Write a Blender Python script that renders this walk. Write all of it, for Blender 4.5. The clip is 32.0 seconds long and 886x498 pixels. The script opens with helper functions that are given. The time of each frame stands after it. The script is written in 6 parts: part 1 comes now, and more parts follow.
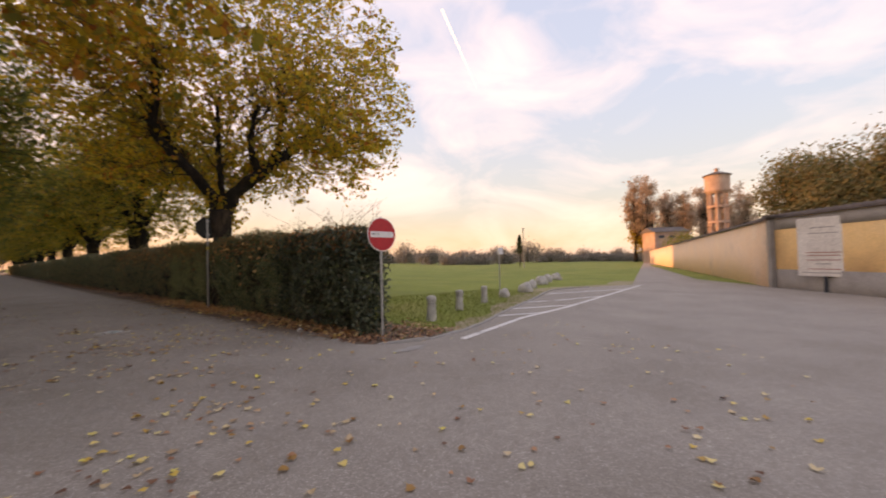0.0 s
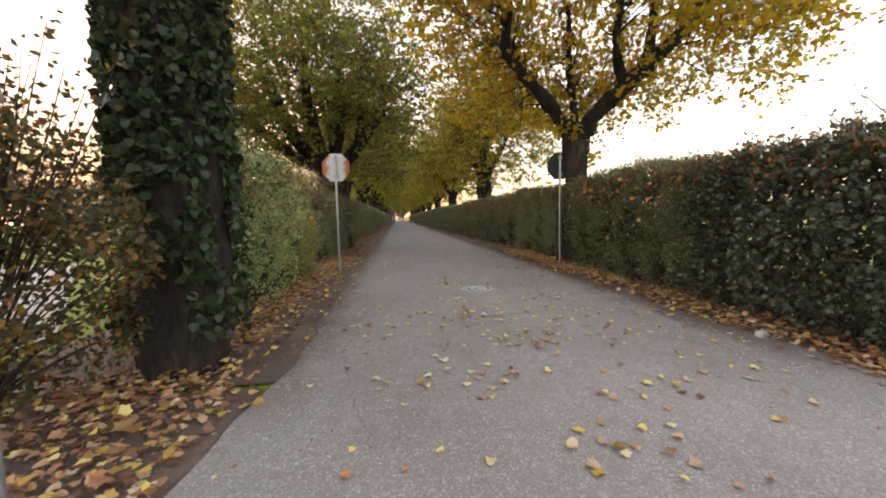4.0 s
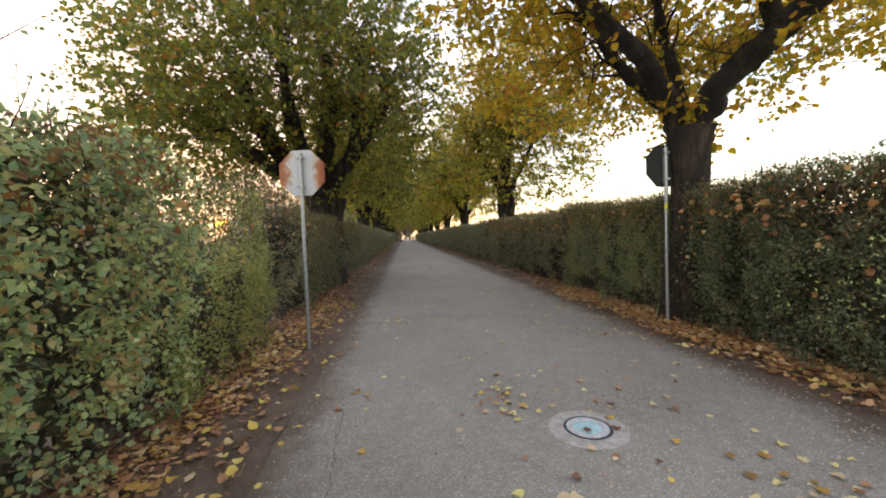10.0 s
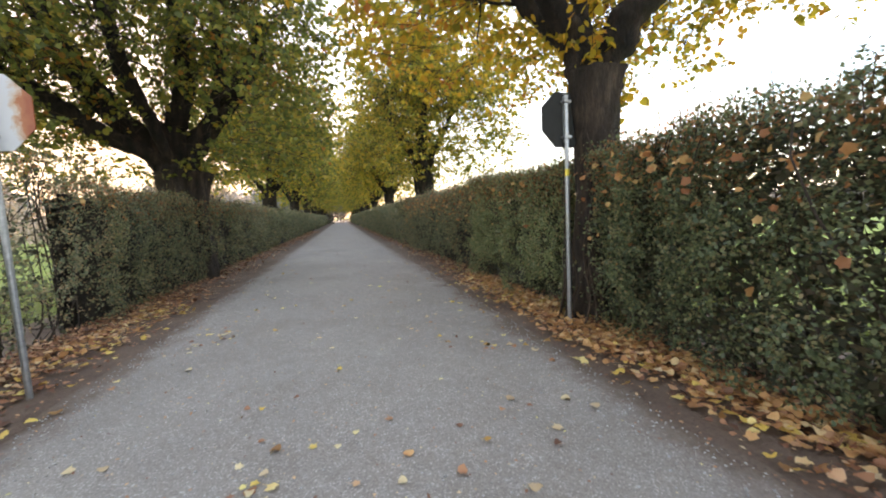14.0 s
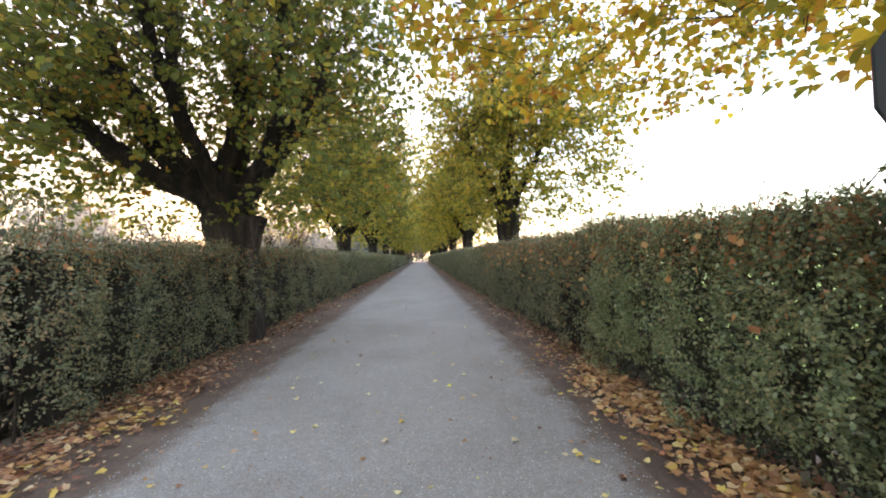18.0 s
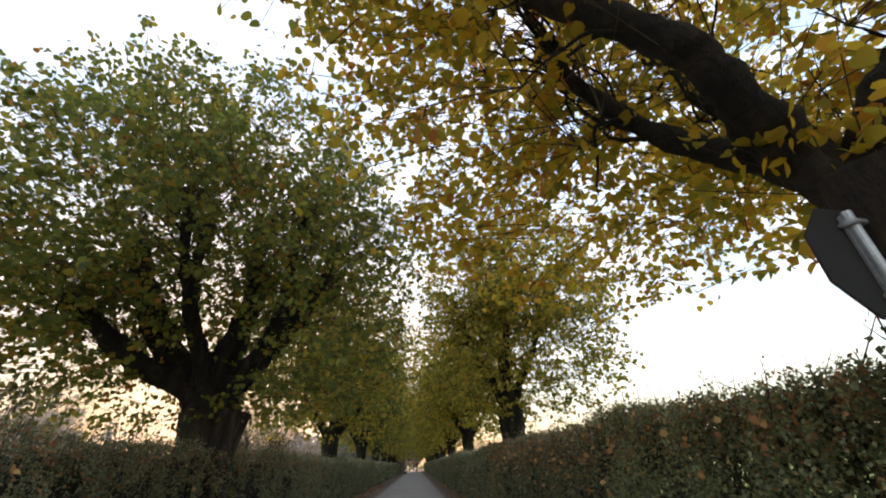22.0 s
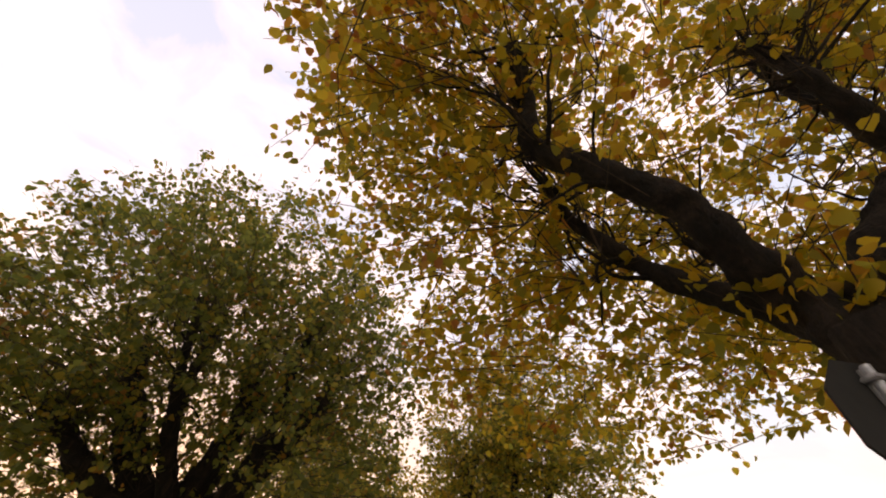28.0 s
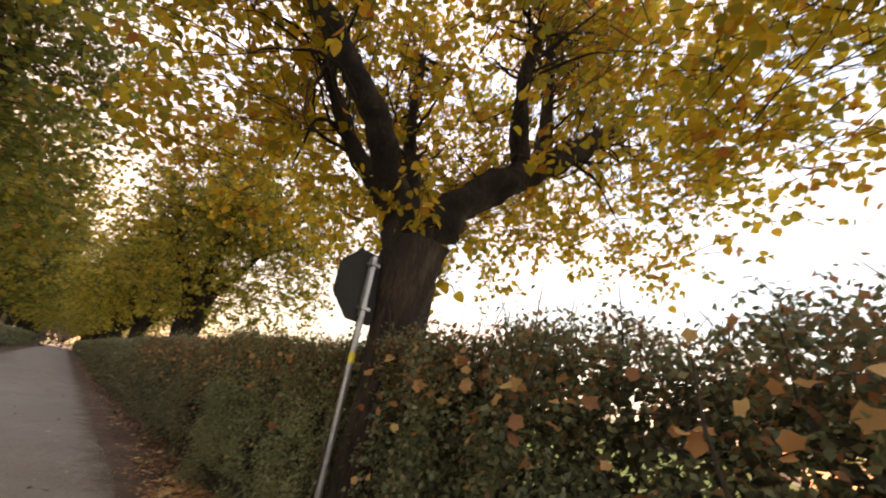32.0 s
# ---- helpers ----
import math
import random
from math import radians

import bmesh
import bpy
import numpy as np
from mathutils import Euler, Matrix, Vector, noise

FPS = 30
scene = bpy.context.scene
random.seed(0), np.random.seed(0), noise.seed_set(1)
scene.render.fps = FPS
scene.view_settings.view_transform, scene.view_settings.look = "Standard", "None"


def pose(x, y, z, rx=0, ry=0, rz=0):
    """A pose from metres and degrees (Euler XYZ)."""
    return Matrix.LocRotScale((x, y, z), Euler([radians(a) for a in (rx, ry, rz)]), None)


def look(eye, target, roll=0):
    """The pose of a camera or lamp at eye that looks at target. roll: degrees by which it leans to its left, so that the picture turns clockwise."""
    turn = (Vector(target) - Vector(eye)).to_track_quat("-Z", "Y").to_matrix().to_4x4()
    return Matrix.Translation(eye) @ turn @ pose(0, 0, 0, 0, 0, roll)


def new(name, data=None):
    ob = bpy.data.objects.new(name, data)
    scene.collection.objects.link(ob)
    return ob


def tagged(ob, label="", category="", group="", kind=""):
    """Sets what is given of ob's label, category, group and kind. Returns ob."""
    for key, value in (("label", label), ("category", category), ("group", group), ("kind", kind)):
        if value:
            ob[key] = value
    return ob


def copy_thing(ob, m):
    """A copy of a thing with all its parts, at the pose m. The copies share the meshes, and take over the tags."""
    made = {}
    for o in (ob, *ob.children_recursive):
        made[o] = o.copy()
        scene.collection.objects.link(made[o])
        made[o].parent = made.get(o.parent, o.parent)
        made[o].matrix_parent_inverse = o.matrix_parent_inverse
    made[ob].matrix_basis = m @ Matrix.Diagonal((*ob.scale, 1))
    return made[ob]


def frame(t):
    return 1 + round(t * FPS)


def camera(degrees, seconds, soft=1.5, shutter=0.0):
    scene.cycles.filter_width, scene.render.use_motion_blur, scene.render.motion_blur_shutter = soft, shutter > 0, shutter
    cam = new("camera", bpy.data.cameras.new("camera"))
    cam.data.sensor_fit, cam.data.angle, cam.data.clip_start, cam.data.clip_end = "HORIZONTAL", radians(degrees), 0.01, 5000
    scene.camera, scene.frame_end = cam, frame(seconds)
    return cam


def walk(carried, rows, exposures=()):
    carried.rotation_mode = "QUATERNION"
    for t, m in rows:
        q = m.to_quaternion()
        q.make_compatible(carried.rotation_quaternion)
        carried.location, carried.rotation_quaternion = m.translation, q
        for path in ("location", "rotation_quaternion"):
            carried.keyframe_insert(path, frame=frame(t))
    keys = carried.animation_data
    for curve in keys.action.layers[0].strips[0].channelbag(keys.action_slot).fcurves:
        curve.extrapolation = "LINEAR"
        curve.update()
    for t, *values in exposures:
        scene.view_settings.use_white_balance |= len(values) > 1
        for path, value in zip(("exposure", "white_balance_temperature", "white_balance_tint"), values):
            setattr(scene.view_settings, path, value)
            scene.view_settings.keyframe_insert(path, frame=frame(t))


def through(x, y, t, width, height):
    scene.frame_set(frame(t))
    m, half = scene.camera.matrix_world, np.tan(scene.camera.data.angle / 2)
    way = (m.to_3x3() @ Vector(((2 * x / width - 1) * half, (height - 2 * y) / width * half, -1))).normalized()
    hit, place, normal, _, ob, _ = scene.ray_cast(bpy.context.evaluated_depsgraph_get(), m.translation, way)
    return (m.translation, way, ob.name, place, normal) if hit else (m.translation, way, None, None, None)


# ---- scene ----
# ---- camera ----
cam = camera(98.0, 32.0, soft=1.9, shutter=0.2)
PATH = [
    (0, (-1.56, -9.593, 1.299), (-0.022, -8.315, 1.348), -1.4),
    (0.5, (-1.573, -9.278, 1.271), (-0.45, -7.624, 1.273), -3.0),
    (1, (-1.601, -8.93, 1.241), (-0.897, -7.059, 1.202), -4.5),
    (1.5, (-1.543, -8.476, 1.229), (-1.117, -6.523, 1.185), -4.7),
    (2, (-1.486, -8.064, 1.184), (-1.217, -6.085, 1.086), -2.2),
    (2.5, (-1.397, -7.568, 1.181), (-1.173, -5.587, 1.018), -1.7),
    (3, (-1.29, -7.086, 1.209), (-1.143, -5.097, 1.06), -1.4),
    (3.5, (-1.233, -6.59, 1.206), (-1.03, -4.606, 1.055), -1.5),
    (5.5, (-1.01, -4.542, 1.321), (-0.736, -2.576, 1.083), -0.4),
    (6, (-0.968, -4.089, 1.341), (-0.636, -2.127, 1.142), 0.4),
    (6.5, (-0.995, -3.637, 1.374), (-0.697, -1.666, 1.207), 1.0),
    (7, (-1.065, -3.212, 1.415), (-0.814, -1.229, 1.362), 0.3),
    (7.5, (-1.153, -2.901, 1.481), (-0.898, -0.921, 1.589), 0.3),
    (8, (-1.227, -2.721, 1.557), (-0.997, -0.749, 1.801), 0.4),
    (8.5, (-1.219, -2.684, 1.578), (-1.02, -0.726, 1.935), 0.3),
    (9, (-1.196, -2.665, 1.611), (-0.99, -0.707, 1.96), -0.9),
    (9.5, (-1.175, -2.604, 1.502), (-0.965, -0.615, 1.522), -2.1),
    (10, (-1.177, -2.585, 1.457), (-0.978, -0.596, 1.382), -2.0),
    (10.5, (-1.162, -2.611, 1.543), (-1.038, -0.633, 1.808), -0.2),
    (11, (-1.158, -2.622, 1.565), (-1.08, -0.654, 1.917), 1.4),
    (11.5, (-1.134, -2.613, 1.532), (-0.964, -0.634, 1.763), 0.1),
    (12, (-0.885, -2.565, 1.425), (-0.527, -0.597, 1.474), -2.1),
    (12.5, (-0.611, -2.401, 1.395), (-0.087, -0.472, 1.314), -3.8),
    (13, (-0.371, -2.039, 1.373), (0.269, -0.153, 1.192), -3.6),
    (13.5, (-0.096, -1.653, 1.354), (0.469, 0.253, 1.141), -3.2),
    (15.5, (0.506, 0.311, 1.506), (0.871, 2.277, 1.455), -2.1),
    (16, (0.534, 0.777, 1.518), (0.786, 2.76, 1.442), -2.5),
    (16.5, (0.531, 1.076, 1.542), (0.68, 3.069, 1.471), -3.3),
    (17, (0.47, 1.146, 1.584), (0.575, 3.143, 1.54), -3.3),
    (17.5, (0.443, 1.191, 1.626), (0.514, 3.189, 1.626), -2.7),
    (18, (0.453, 1.206, 1.674), (0.567, 3.202, 1.711), -2.0),
    (18.5, (0.455, 1.223, 1.68), (0.6, 3.217, 1.732), -1.5),
    (19, (0.463, 1.221, 1.656), (0.625, 3.212, 1.758), -1.2),
    (19.5, (0.451, 1.208, 1.599), (0.63, 3.191, 1.777), -1.0),
    (20, (0.446, 1.189, 1.569), (0.62, 3.16, 1.864), -1.1),
    (20.5, (0.42, 1.165, 1.558), (0.592, 3.105, 2.016), -1.5),
    (21, (0.414, 1.168, 1.565), (0.577, 3.061, 2.19), -1.9),
    (21.5, (0.408, 1.167, 1.567), (0.565, 2.993, 2.368), -2.4),
    (22, (0.412, 1.164, 1.573), (0.567, 2.904, 2.546), -3.1),
    (22.5, (0.417, 1.143, 1.582), (0.578, 2.775, 2.727), -3.9),
    (23, (0.446, 1.135, 1.572), (0.609, 2.637, 2.882), -4.7),
    (23.5, (0.443, 1.127, 1.565), (0.621, 2.484, 3.025), -6.0),
    (24, (0.452, 1.132, 1.555), (0.64, 2.33, 3.145), -7.3),
    (24.5, (0.464, 1.122, 1.554), (0.662, 2.16, 3.252), -9.3),
    (25, (0.486, 1.134, 1.551), (0.688, 2.071, 3.307), -10.2),
    (25.5, (0.485, 1.142, 1.549), (0.666, 2.201, 3.236), -7.1),
    (27.5, (0.463, 1.143, 1.564), (0.58, 2.524, 3.006), -2.0),
    (28, (0.478, 1.152, 1.557), (0.553, 2.495, 3.037), 1.8),
    (28.5, (0.517, 1.181, 1.539), (0.975, 2.715, 2.739), -3.1),
    (29, (0.626, 1.224, 1.552), (0.866, 2.875, 2.656), 5.7),
    (29.5, (0.581, 1.141, 1.57), (0.83, 2.689, 2.813), 6.6),
    (30, (0.737, 0.993, 1.584), (1.175, 2.458, 2.873), 8.5),
    (30.5, (0.873, 0.792, 1.491), (1.355, 2.466, 2.474), 11.2),
    (31, (1.015, 0.638, 1.474), (1.559, 2.435, 2.163), 11.9),
    (31.5, (0.95, 0.109, 1.508), (1.895, 1.766, 2.107), 7.5),
    (32, (1.008, -0.063, 1.531), (2.219, 1.343, 2.276), 9.7),
]
walk(cam, [(t, look(eye, target, roll)) for t, eye, target, roll in PATH],
     exposures=[(0.0, 1.06, 11500, 38), (1.0, 1.26, 13400, 47), (2.0, 1.63, 13400, 47), (3.0, 1.93, 10500, 27), (3.5, 2.04, 10400, 27), (6.0, 2.72, 9600, 26), (9.0, 2.32, 9100, 21), (10.0, 2.26, 9700, 24), (11.0, 2.19, 9100, 21), (12.0, 2.34, 10000, 23), (13.0, 2.54, 9000, 21), (16.0, 2.99, 8500, 22), (19.0, 2.74, 8000, 20), (20.0, 2.44, 8000, 19), (21.0, 2.19, 8200, 19), (23.0, 1.29, 9600, 24), (24.0, 1.24, 10300, 25), (25.0, 1.14, 12300, 31), (28.0, 1.38, 13400, 39), (30.0, 1.62, 12800, 37), (32.0, 1.99, 12300, 34)])

# ---- world and sun ----
SUN_AZ = -24.0        # degrees from the avenue's line (+y), to the left
SUN_EL = 2.2
HAZE_KNEE = 0.28
SUN_DIR = Vector((math.sin(radians(SUN_AZ)) * math.cos(radians(SUN_EL)),
                  math.cos(radians(SUN_AZ)) * math.cos(radians(SUN_EL)), math.sin(radians(SUN_EL))))
world = bpy.data.worlds.new("dusk_sky")
scene.world = world
world.use_nodes = True
wn, wl = world.node_tree.nodes, world.node_tree.links
wn.clear()
w_out = wn.new("ShaderNodeOutputWorld")
w_bg = wn.new("ShaderNodeBackground")
sky = wn.new("ShaderNodeTexSky")
sky.sky_type = "NISHITA"
sky.sun_disc = False
sky.sun_elevation = radians(4.5)
sky.sun_rotation = radians(SUN_AZ)
sky.air_density, sky.dust_density, sky.ozone_density = 1.0, 1.6, 2.4
w_bg.inputs["Strength"].default_value = 1.3
# thin broken evening cloud over the clear sky
co = wn.new("ShaderNodeTexCoord")
mp = wn.new("ShaderNodeMapping")
mp.inputs["Scale"].default_value = (1.0, 1.6, 3.4)
mp.inputs["Rotation"].default_value = (0.15, 0.2, 0.6)
cl = wn.new("ShaderNodeTexNoise")
cl.inputs["Scale"].default_value = 2.3
cl.inputs["Detail"].default_value = 9.0
cl.inputs["Roughness"].default_value = 0.55
cl.inputs["Distortion"].default_value = 0.6
cr = wn.new("ShaderNodeValToRGB")
cr.color_ramp.elements[0].position, cr.color_ramp.elements[0].color = 0.40, (0.06, 0.06, 0.06, 1)
cr.color_ramp.elements[1].position, cr.color_ramp.elements[1].color = 0.72, (0.52, 0.52, 0.52, 1)
cmix = wn.new("ShaderNodeMixRGB")
cmix.inputs["Color2"].default_value = (0.54, 0.55, 0.60, 1)
wl.new(co.outputs["Generated"], mp.inputs["Vector"])
wl.new(mp.outputs["Vector"], cl.inputs["Vector"])
wl.new(cl.outputs["Fac"], cr.inputs["Fac"])
wl.new(cr.outputs["Color"], cmix.inputs["Fac"])
hue = wn.new("ShaderNodeHueSaturation")
hue.inputs["Saturation"].default_value = 1.3
wl.new(sky.outputs["Color"], hue.inputs["Color"])
# high haze evens out the bright horizon
lum = wn.new("ShaderNodeRGBToBW")
lum_add = wn.new("ShaderNodeMath")
lum_add.operation = "MULTIPLY_ADD"
lum_add.inputs[1].default_value, lum_add.inputs[2].default_value = 1 / HAZE_KNEE, 1.0
lum_div = wn.new("ShaderNodeMath")
lum_div.operation = "DIVIDE"
lum_div.inputs[0].default_value = 1.0
even = wn.new("ShaderNodeVectorMath")
even.operation = "SCALE"
wl.new(hue.outputs["Color"], lum.inputs["Color"])
wl.new(lum.outputs["Val"], lum_add.inputs[0])
wl.new(lum_add.outputs[0], lum_div.inputs[1])
wl.new(hue.outputs["Color"], even.inputs[0])
wl.new(lum_div.outputs[0], even.inputs["Scale"])
veil = wn.new("ShaderNodeMixRGB")
veil.inputs["Fac"].default_value = 0.32
veil.inputs["Color2"].default_value = (0.34, 0.415, 0.54, 1)
wl.new(even.outputs["Vector"], veil.inputs["Color1"])
wl.new(veil.outputs["Color"], cmix.inputs["Color1"])
wl.new(cmix.outputs["Color"], w_bg.inputs["Color"])
wl.new(w_bg.outputs["Background"], w_out.inputs["Surface"])

sun_data = bpy.data.lights.new("sun", "SUN")
sun_data.energy, sun_data.angle, sun_data.color = 2.2, radians(1.0), (1.0, 0.62, 0.34)
sun = new("sun", sun_data)
sun.matrix_world = look((0, 0, 60), tuple(Vector((0, 0, 60)) - SUN_DIR))

# ---- helpers of this scene ----


def terrain(x, y):
    """Ground height: level along the avenue, falling away towards the junction and the field."""
    p = x * 0.766 - y * 0.643 - 3.5
    soft = math.log1p(math.exp(min(p, 30) * 1.2)) / 1.2 if p < 30 else p
    return -0.05 * min(soft, 8.0) - 0.015 * max(soft - 8.0, 0.0)


def mesh_np(name, verts, faces, mat, smooth=False):
    """A mesh from an (n, 3) array and an (m, k) array of corners."""
    verts, faces = np.asarray(verts, np.float32), np.asarray(faces, np.int32)
    me = bpy.data.meshes.new(name)
    me.vertices.add(len(verts))
    me.vertices.foreach_set("co", verts.ravel())
    me.loops.add(faces.size)
    me.loops.foreach_set("vertex_index", faces.ravel())
    me.polygons.add(len(faces))
    me.polygons.foreach_set("loop_start", np.arange(0, faces.size, faces.shape[1], dtype=np.int32))
    if smooth:
        me.polygons.foreach_set("use_smooth", np.ones(len(faces), bool))
    me.update(calc_edges=True)
    if mat:
        me.materials.append(mat)
    return me


def join(geos):
    """Several (verts, faces) pairs as one."""
    vs, fs, n = [], [], 0
    for v, f in geos:
        vs.append(v)
        fs.append(np.asarray(f) + n)
        n += len(v)
    return np.concatenate(vs), np.concatenate(fs)


def put(name, me, parent=None, label=""):
    ob = new(name, me)
    if parent is not None:
        ob.parent = parent
    return tagged(ob, label)


def part(name, bm, material, parent, label="", smooth=False):
    me = bpy.data.meshes.new(name)
    bm.to_mesh(me)
    bm.free()
    if smooth:
        me.polygons.foreach_set("use_smooth", np.ones(len(me.polygons), bool))
    me.materials.append(material)
    ob = new(name, me)
    ob.parent = parent
    return tagged(ob, label)


def thing(name, at, label, category, group="", kind="", turn=0.0):
    ob = new(name)
    ob.matrix_world = pose(*at, 0, 0, turn)
    ob.empty_display_size = 0.2
    return tagged(ob, label, category, group, kind)


def tube(points, radii, n=8, rough=0.0, freq=3.0, cap=True, grain=1.0):
    """A bent tapered tube along points, as (verts, quads)."""
    pts = np.asarray(points, float)
    radii = np.asarray(radii, float)
    tang = np.gradient(pts, axis=0)
    tang /= np.linalg.norm(tang, axis=1)[:, None] + 1e-9
    ref = np.array([0.0, 0.0, 1.0]) if abs(tang[0][2]) < 0.85 else np.array([1.0, 0.0, 0.0])
    rings = []
    side = np.cross(tang[0], ref)
    for p, tg, r in zip(pts, tang, radii):
        side = side - tg * (side @ tg)
        side /= np.linalg.norm(side) + 1e-9
        other = np.cross(tg, side)
        a = np.linspace(0, 2 * np.pi, n, endpoint=False)
        ring = np.cos(a)[:, None] * side + np.sin(a)[:, None] * other
        if rough:
            k = np.array([1 + rough * noise.noise(Vector((p + d * r) * (freq, freq, freq * grain))) + 0.5 * rough * noise.noise(Vector((p + d * r) * (freq * 2.7, freq * 2.7, freq * 2.7 * grain) + 9)) for d in ring])
            ring = ring * k[:, None]
        rings.append(p + ring * r)
    v = np.concatenate(rings + ([[pts[-1] + tang[-1] * radii[-1] * 0.5]] if cap else []))
    i, j = np.meshgrid(np.arange(len(pts) - 1), np.arange(n), indexing="ij")
    a, b = i * n + j, i * n + (j + 1) % n
    f = np.stack([a, b, b + n, a + n], -1).reshape(-1, 4)
    if cap:
        top, last = len(v) - 1, (len(pts) - 1) * n
        k = np.arange(0, n, 2)
        f = np.concatenate([f, np.stack([last + k, last + (k + 1) % n, last + (k + 2) % n, np.full_like(k, top)], -1)])
    return v, f


def smooth_line(points, steps):
    """A Catmull-Rom line through points."""
    p = np.asarray(points, float)
    p = np.concatenate([[2 * p[0] - p[1]], p, [2 * p[-1] - p[-2]]])
    out = []
    for i in range(1, len(p) - 2):
        for s in np.linspace(0, 1, steps, endpoint=False):
            a, b, c, d = p[i - 1], p[i], p[i + 1], p[i + 2]
            out.append(0.5 * (2 * b + (c - a) * s + (2 * a - 5 * b + 4 * c - d) * s * s + (3 * b - a - 3 * c + d) * s ** 3))
    out.append(p[-2])
    return np.array(out)


def unit(v):
    return v / (np.linalg.norm(v, axis=-1, keepdims=True) + 1e-9)


def thin_tubes(lines, r0, r1):
    """Many thin three-sided tubes at once."""
    m, k, _ = lines.shape
    tang = unit(np.gradient(lines, axis=1))
    side = unit(np.cross(tang, np.array([0.31, 0.87, 0.38])))
    other = np.cross(tang, side)
    rad = np.linspace(r0, r1, k)[None, :, None, None]
    a = np.array([0, 2.094, 4.189])
    ring = np.cos(a)[None, None, :, None] * side[:, :, None] + np.sin(a)[None, None, :, None] * other[:, :, None]
    v = (lines[:, :, None] + ring * rad).reshape(-1, 3)
    b = (np.arange(m) * k * 3)[:, None, None] + (np.arange(k - 1) * 3)[None, :, None] + np.arange(3)[None, None, :]
    c = (np.arange(m) * k * 3)[:, None, None] + (np.arange(k - 1) * 3)[None, :, None] + ((np.arange(3) + 1) % 3)[None, None, :]
    return v, np.stack([b, c, c + 3, b + 3], -1).reshape(-1, 4)


HEART = (np.array([(0, 0, 0), (-0.27, -0.06, 0.05), (-0.50, 0.22, 0.12), (-0.42, 0.62, 0.08), (0, 1.02, -0.12), (0.42, 0.62, 0.08), (0.50, 0.22, 0.12), (0.27, -0.06, 0.05)]),
         np.array([(0, 3, 2, 1), (0, 5, 4, 3), (0, 7, 6, 5)]))


def fallen_shape(seed, lobes, deep, curl):
    """A dry fallen leaf: lobed outline round its middle, edges curled, with a short stalk."""
    q = np.random.default_rng(seed)
    a = np.linspace(0, 2 * np.pi, 12, endpoint=False)
    rad = 0.5 * (1 + deep * np.cos(lobes * a)) * q.uniform(0.82, 1.12, 12)
    v = [(0.0, 0.5, 0.0)] + [(r * math.sin(k), 0.5 - r * math.cos(k), curl * (r / 0.5) ** 2 * (0.25 * math.cos(2 * k) + q.uniform(-0.1, 0.28))) for k, r in zip(a, rad)]
    v += [(-0.02, 0.06, 0.0), (0.02, 0.06, 0.0), (0.05, -0.42, 0.10), (0.02, -0.42, 0.10)]
    f = [(0, 1 + k, 2 + k, 1 + (k + 2) % 12) for k in range(0, 12, 2)] + [(13, 14, 15, 16)]
    return np.array(v), np.array(f)


FALLEN = (fallen_shape(1, 5, 0.22, 0.35), fallen_shape(2, 3, 0.12, 0.5), fallen_shape(3, 5, 0.30, 0.2), fallen_shape(4, 2, 0.10, 0.7))
OVAL = (np.array([(0, 0, 0), (-0.34, 0.5, 0.10), (0, 1.0, -0.04), (0.34, 0.5, 0.10)]), np.array([(0, 3, 2, 1)]))


def leaf_cloud(rng, pos, size, droop=0.5, flat=0.0, shape=OVAL, face=None):
    """Leaves at pos. droop: how far tips hang down; flat: how far leaves lie level. As (verts, quads)."""
    n = len(pos)
    d = rng.normal(size=(n, 3))
    d[:, 2] -= droop * 1.6
    if flat:
        d[:, 2] *= 1 - flat
    d /= np.linalg.norm(d, axis=1)[:, None] + 1e-9
    up = rng.normal(size=(n, 3)) * (1 - flat)
    up[:, 2] += 0.4 + 3 * flat
    if face is not None:
        up = up * 0.8 + np.asarray(face)
    s = np.cross(d, up)
    s /= np.linalg.norm(s, axis=1)[:, None] + 1e-9
    nm = np.cross(s, d)
    sz = (np.asarray(size) * rng.uniform(0.65, 1.25, n))[:, None, None]
    t, f = shape
    v = pos[:, None, :] + sz * (t[None, :, 0:1] * s[:, None] + t[None, :, 1:2] * d[:, None] + t[None, :, 2:3] * nm[:, None])
    faces = f[None] + (np.arange(n) * len(t))[:, None, None]
    return v.reshape(-1, 3), faces.reshape(-1, f.shape[1])


def prism(points, z0, z1, bevel=0.0):
    """An upright slab over a plan outline."""
    bm = bmesh.new()
    low = [bm.verts.new((x, y, z0)) for x, y in points]
    face = bm.faces.new(low)
    top = bmesh.ops.extrude_face_region(bm, geom=[face])
    bmesh.ops.translate(bm, verts=[g for g in top["geom"] if isinstance(g, bmesh.types.BMVert)], vec=(0, 0, z1 - z0))
    bmesh.ops.recalc_face_normals(bm, faces=bm.faces)
    if bevel:
        bmesh.ops.bevel(bm, geom=bm.edges[:], offset=bevel, segments=2, affect="EDGES")
    return bm


def box(sx, sy, sz, at=(0, 0, 0), bevel=0.0):
    bm = bmesh.new()
    bmesh.ops.create_cube(bm, size=1)
    bmesh.ops.scale(bm, vec=(sx, sy, sz), verts=bm.verts)
    bmesh.ops.translate(bm, vec=at, verts=bm.verts)
    if bevel:
        bmesh.ops.bevel(bm, geom=bm.edges[:], offset=bevel, segments=2, affect="EDGES")
    return bm


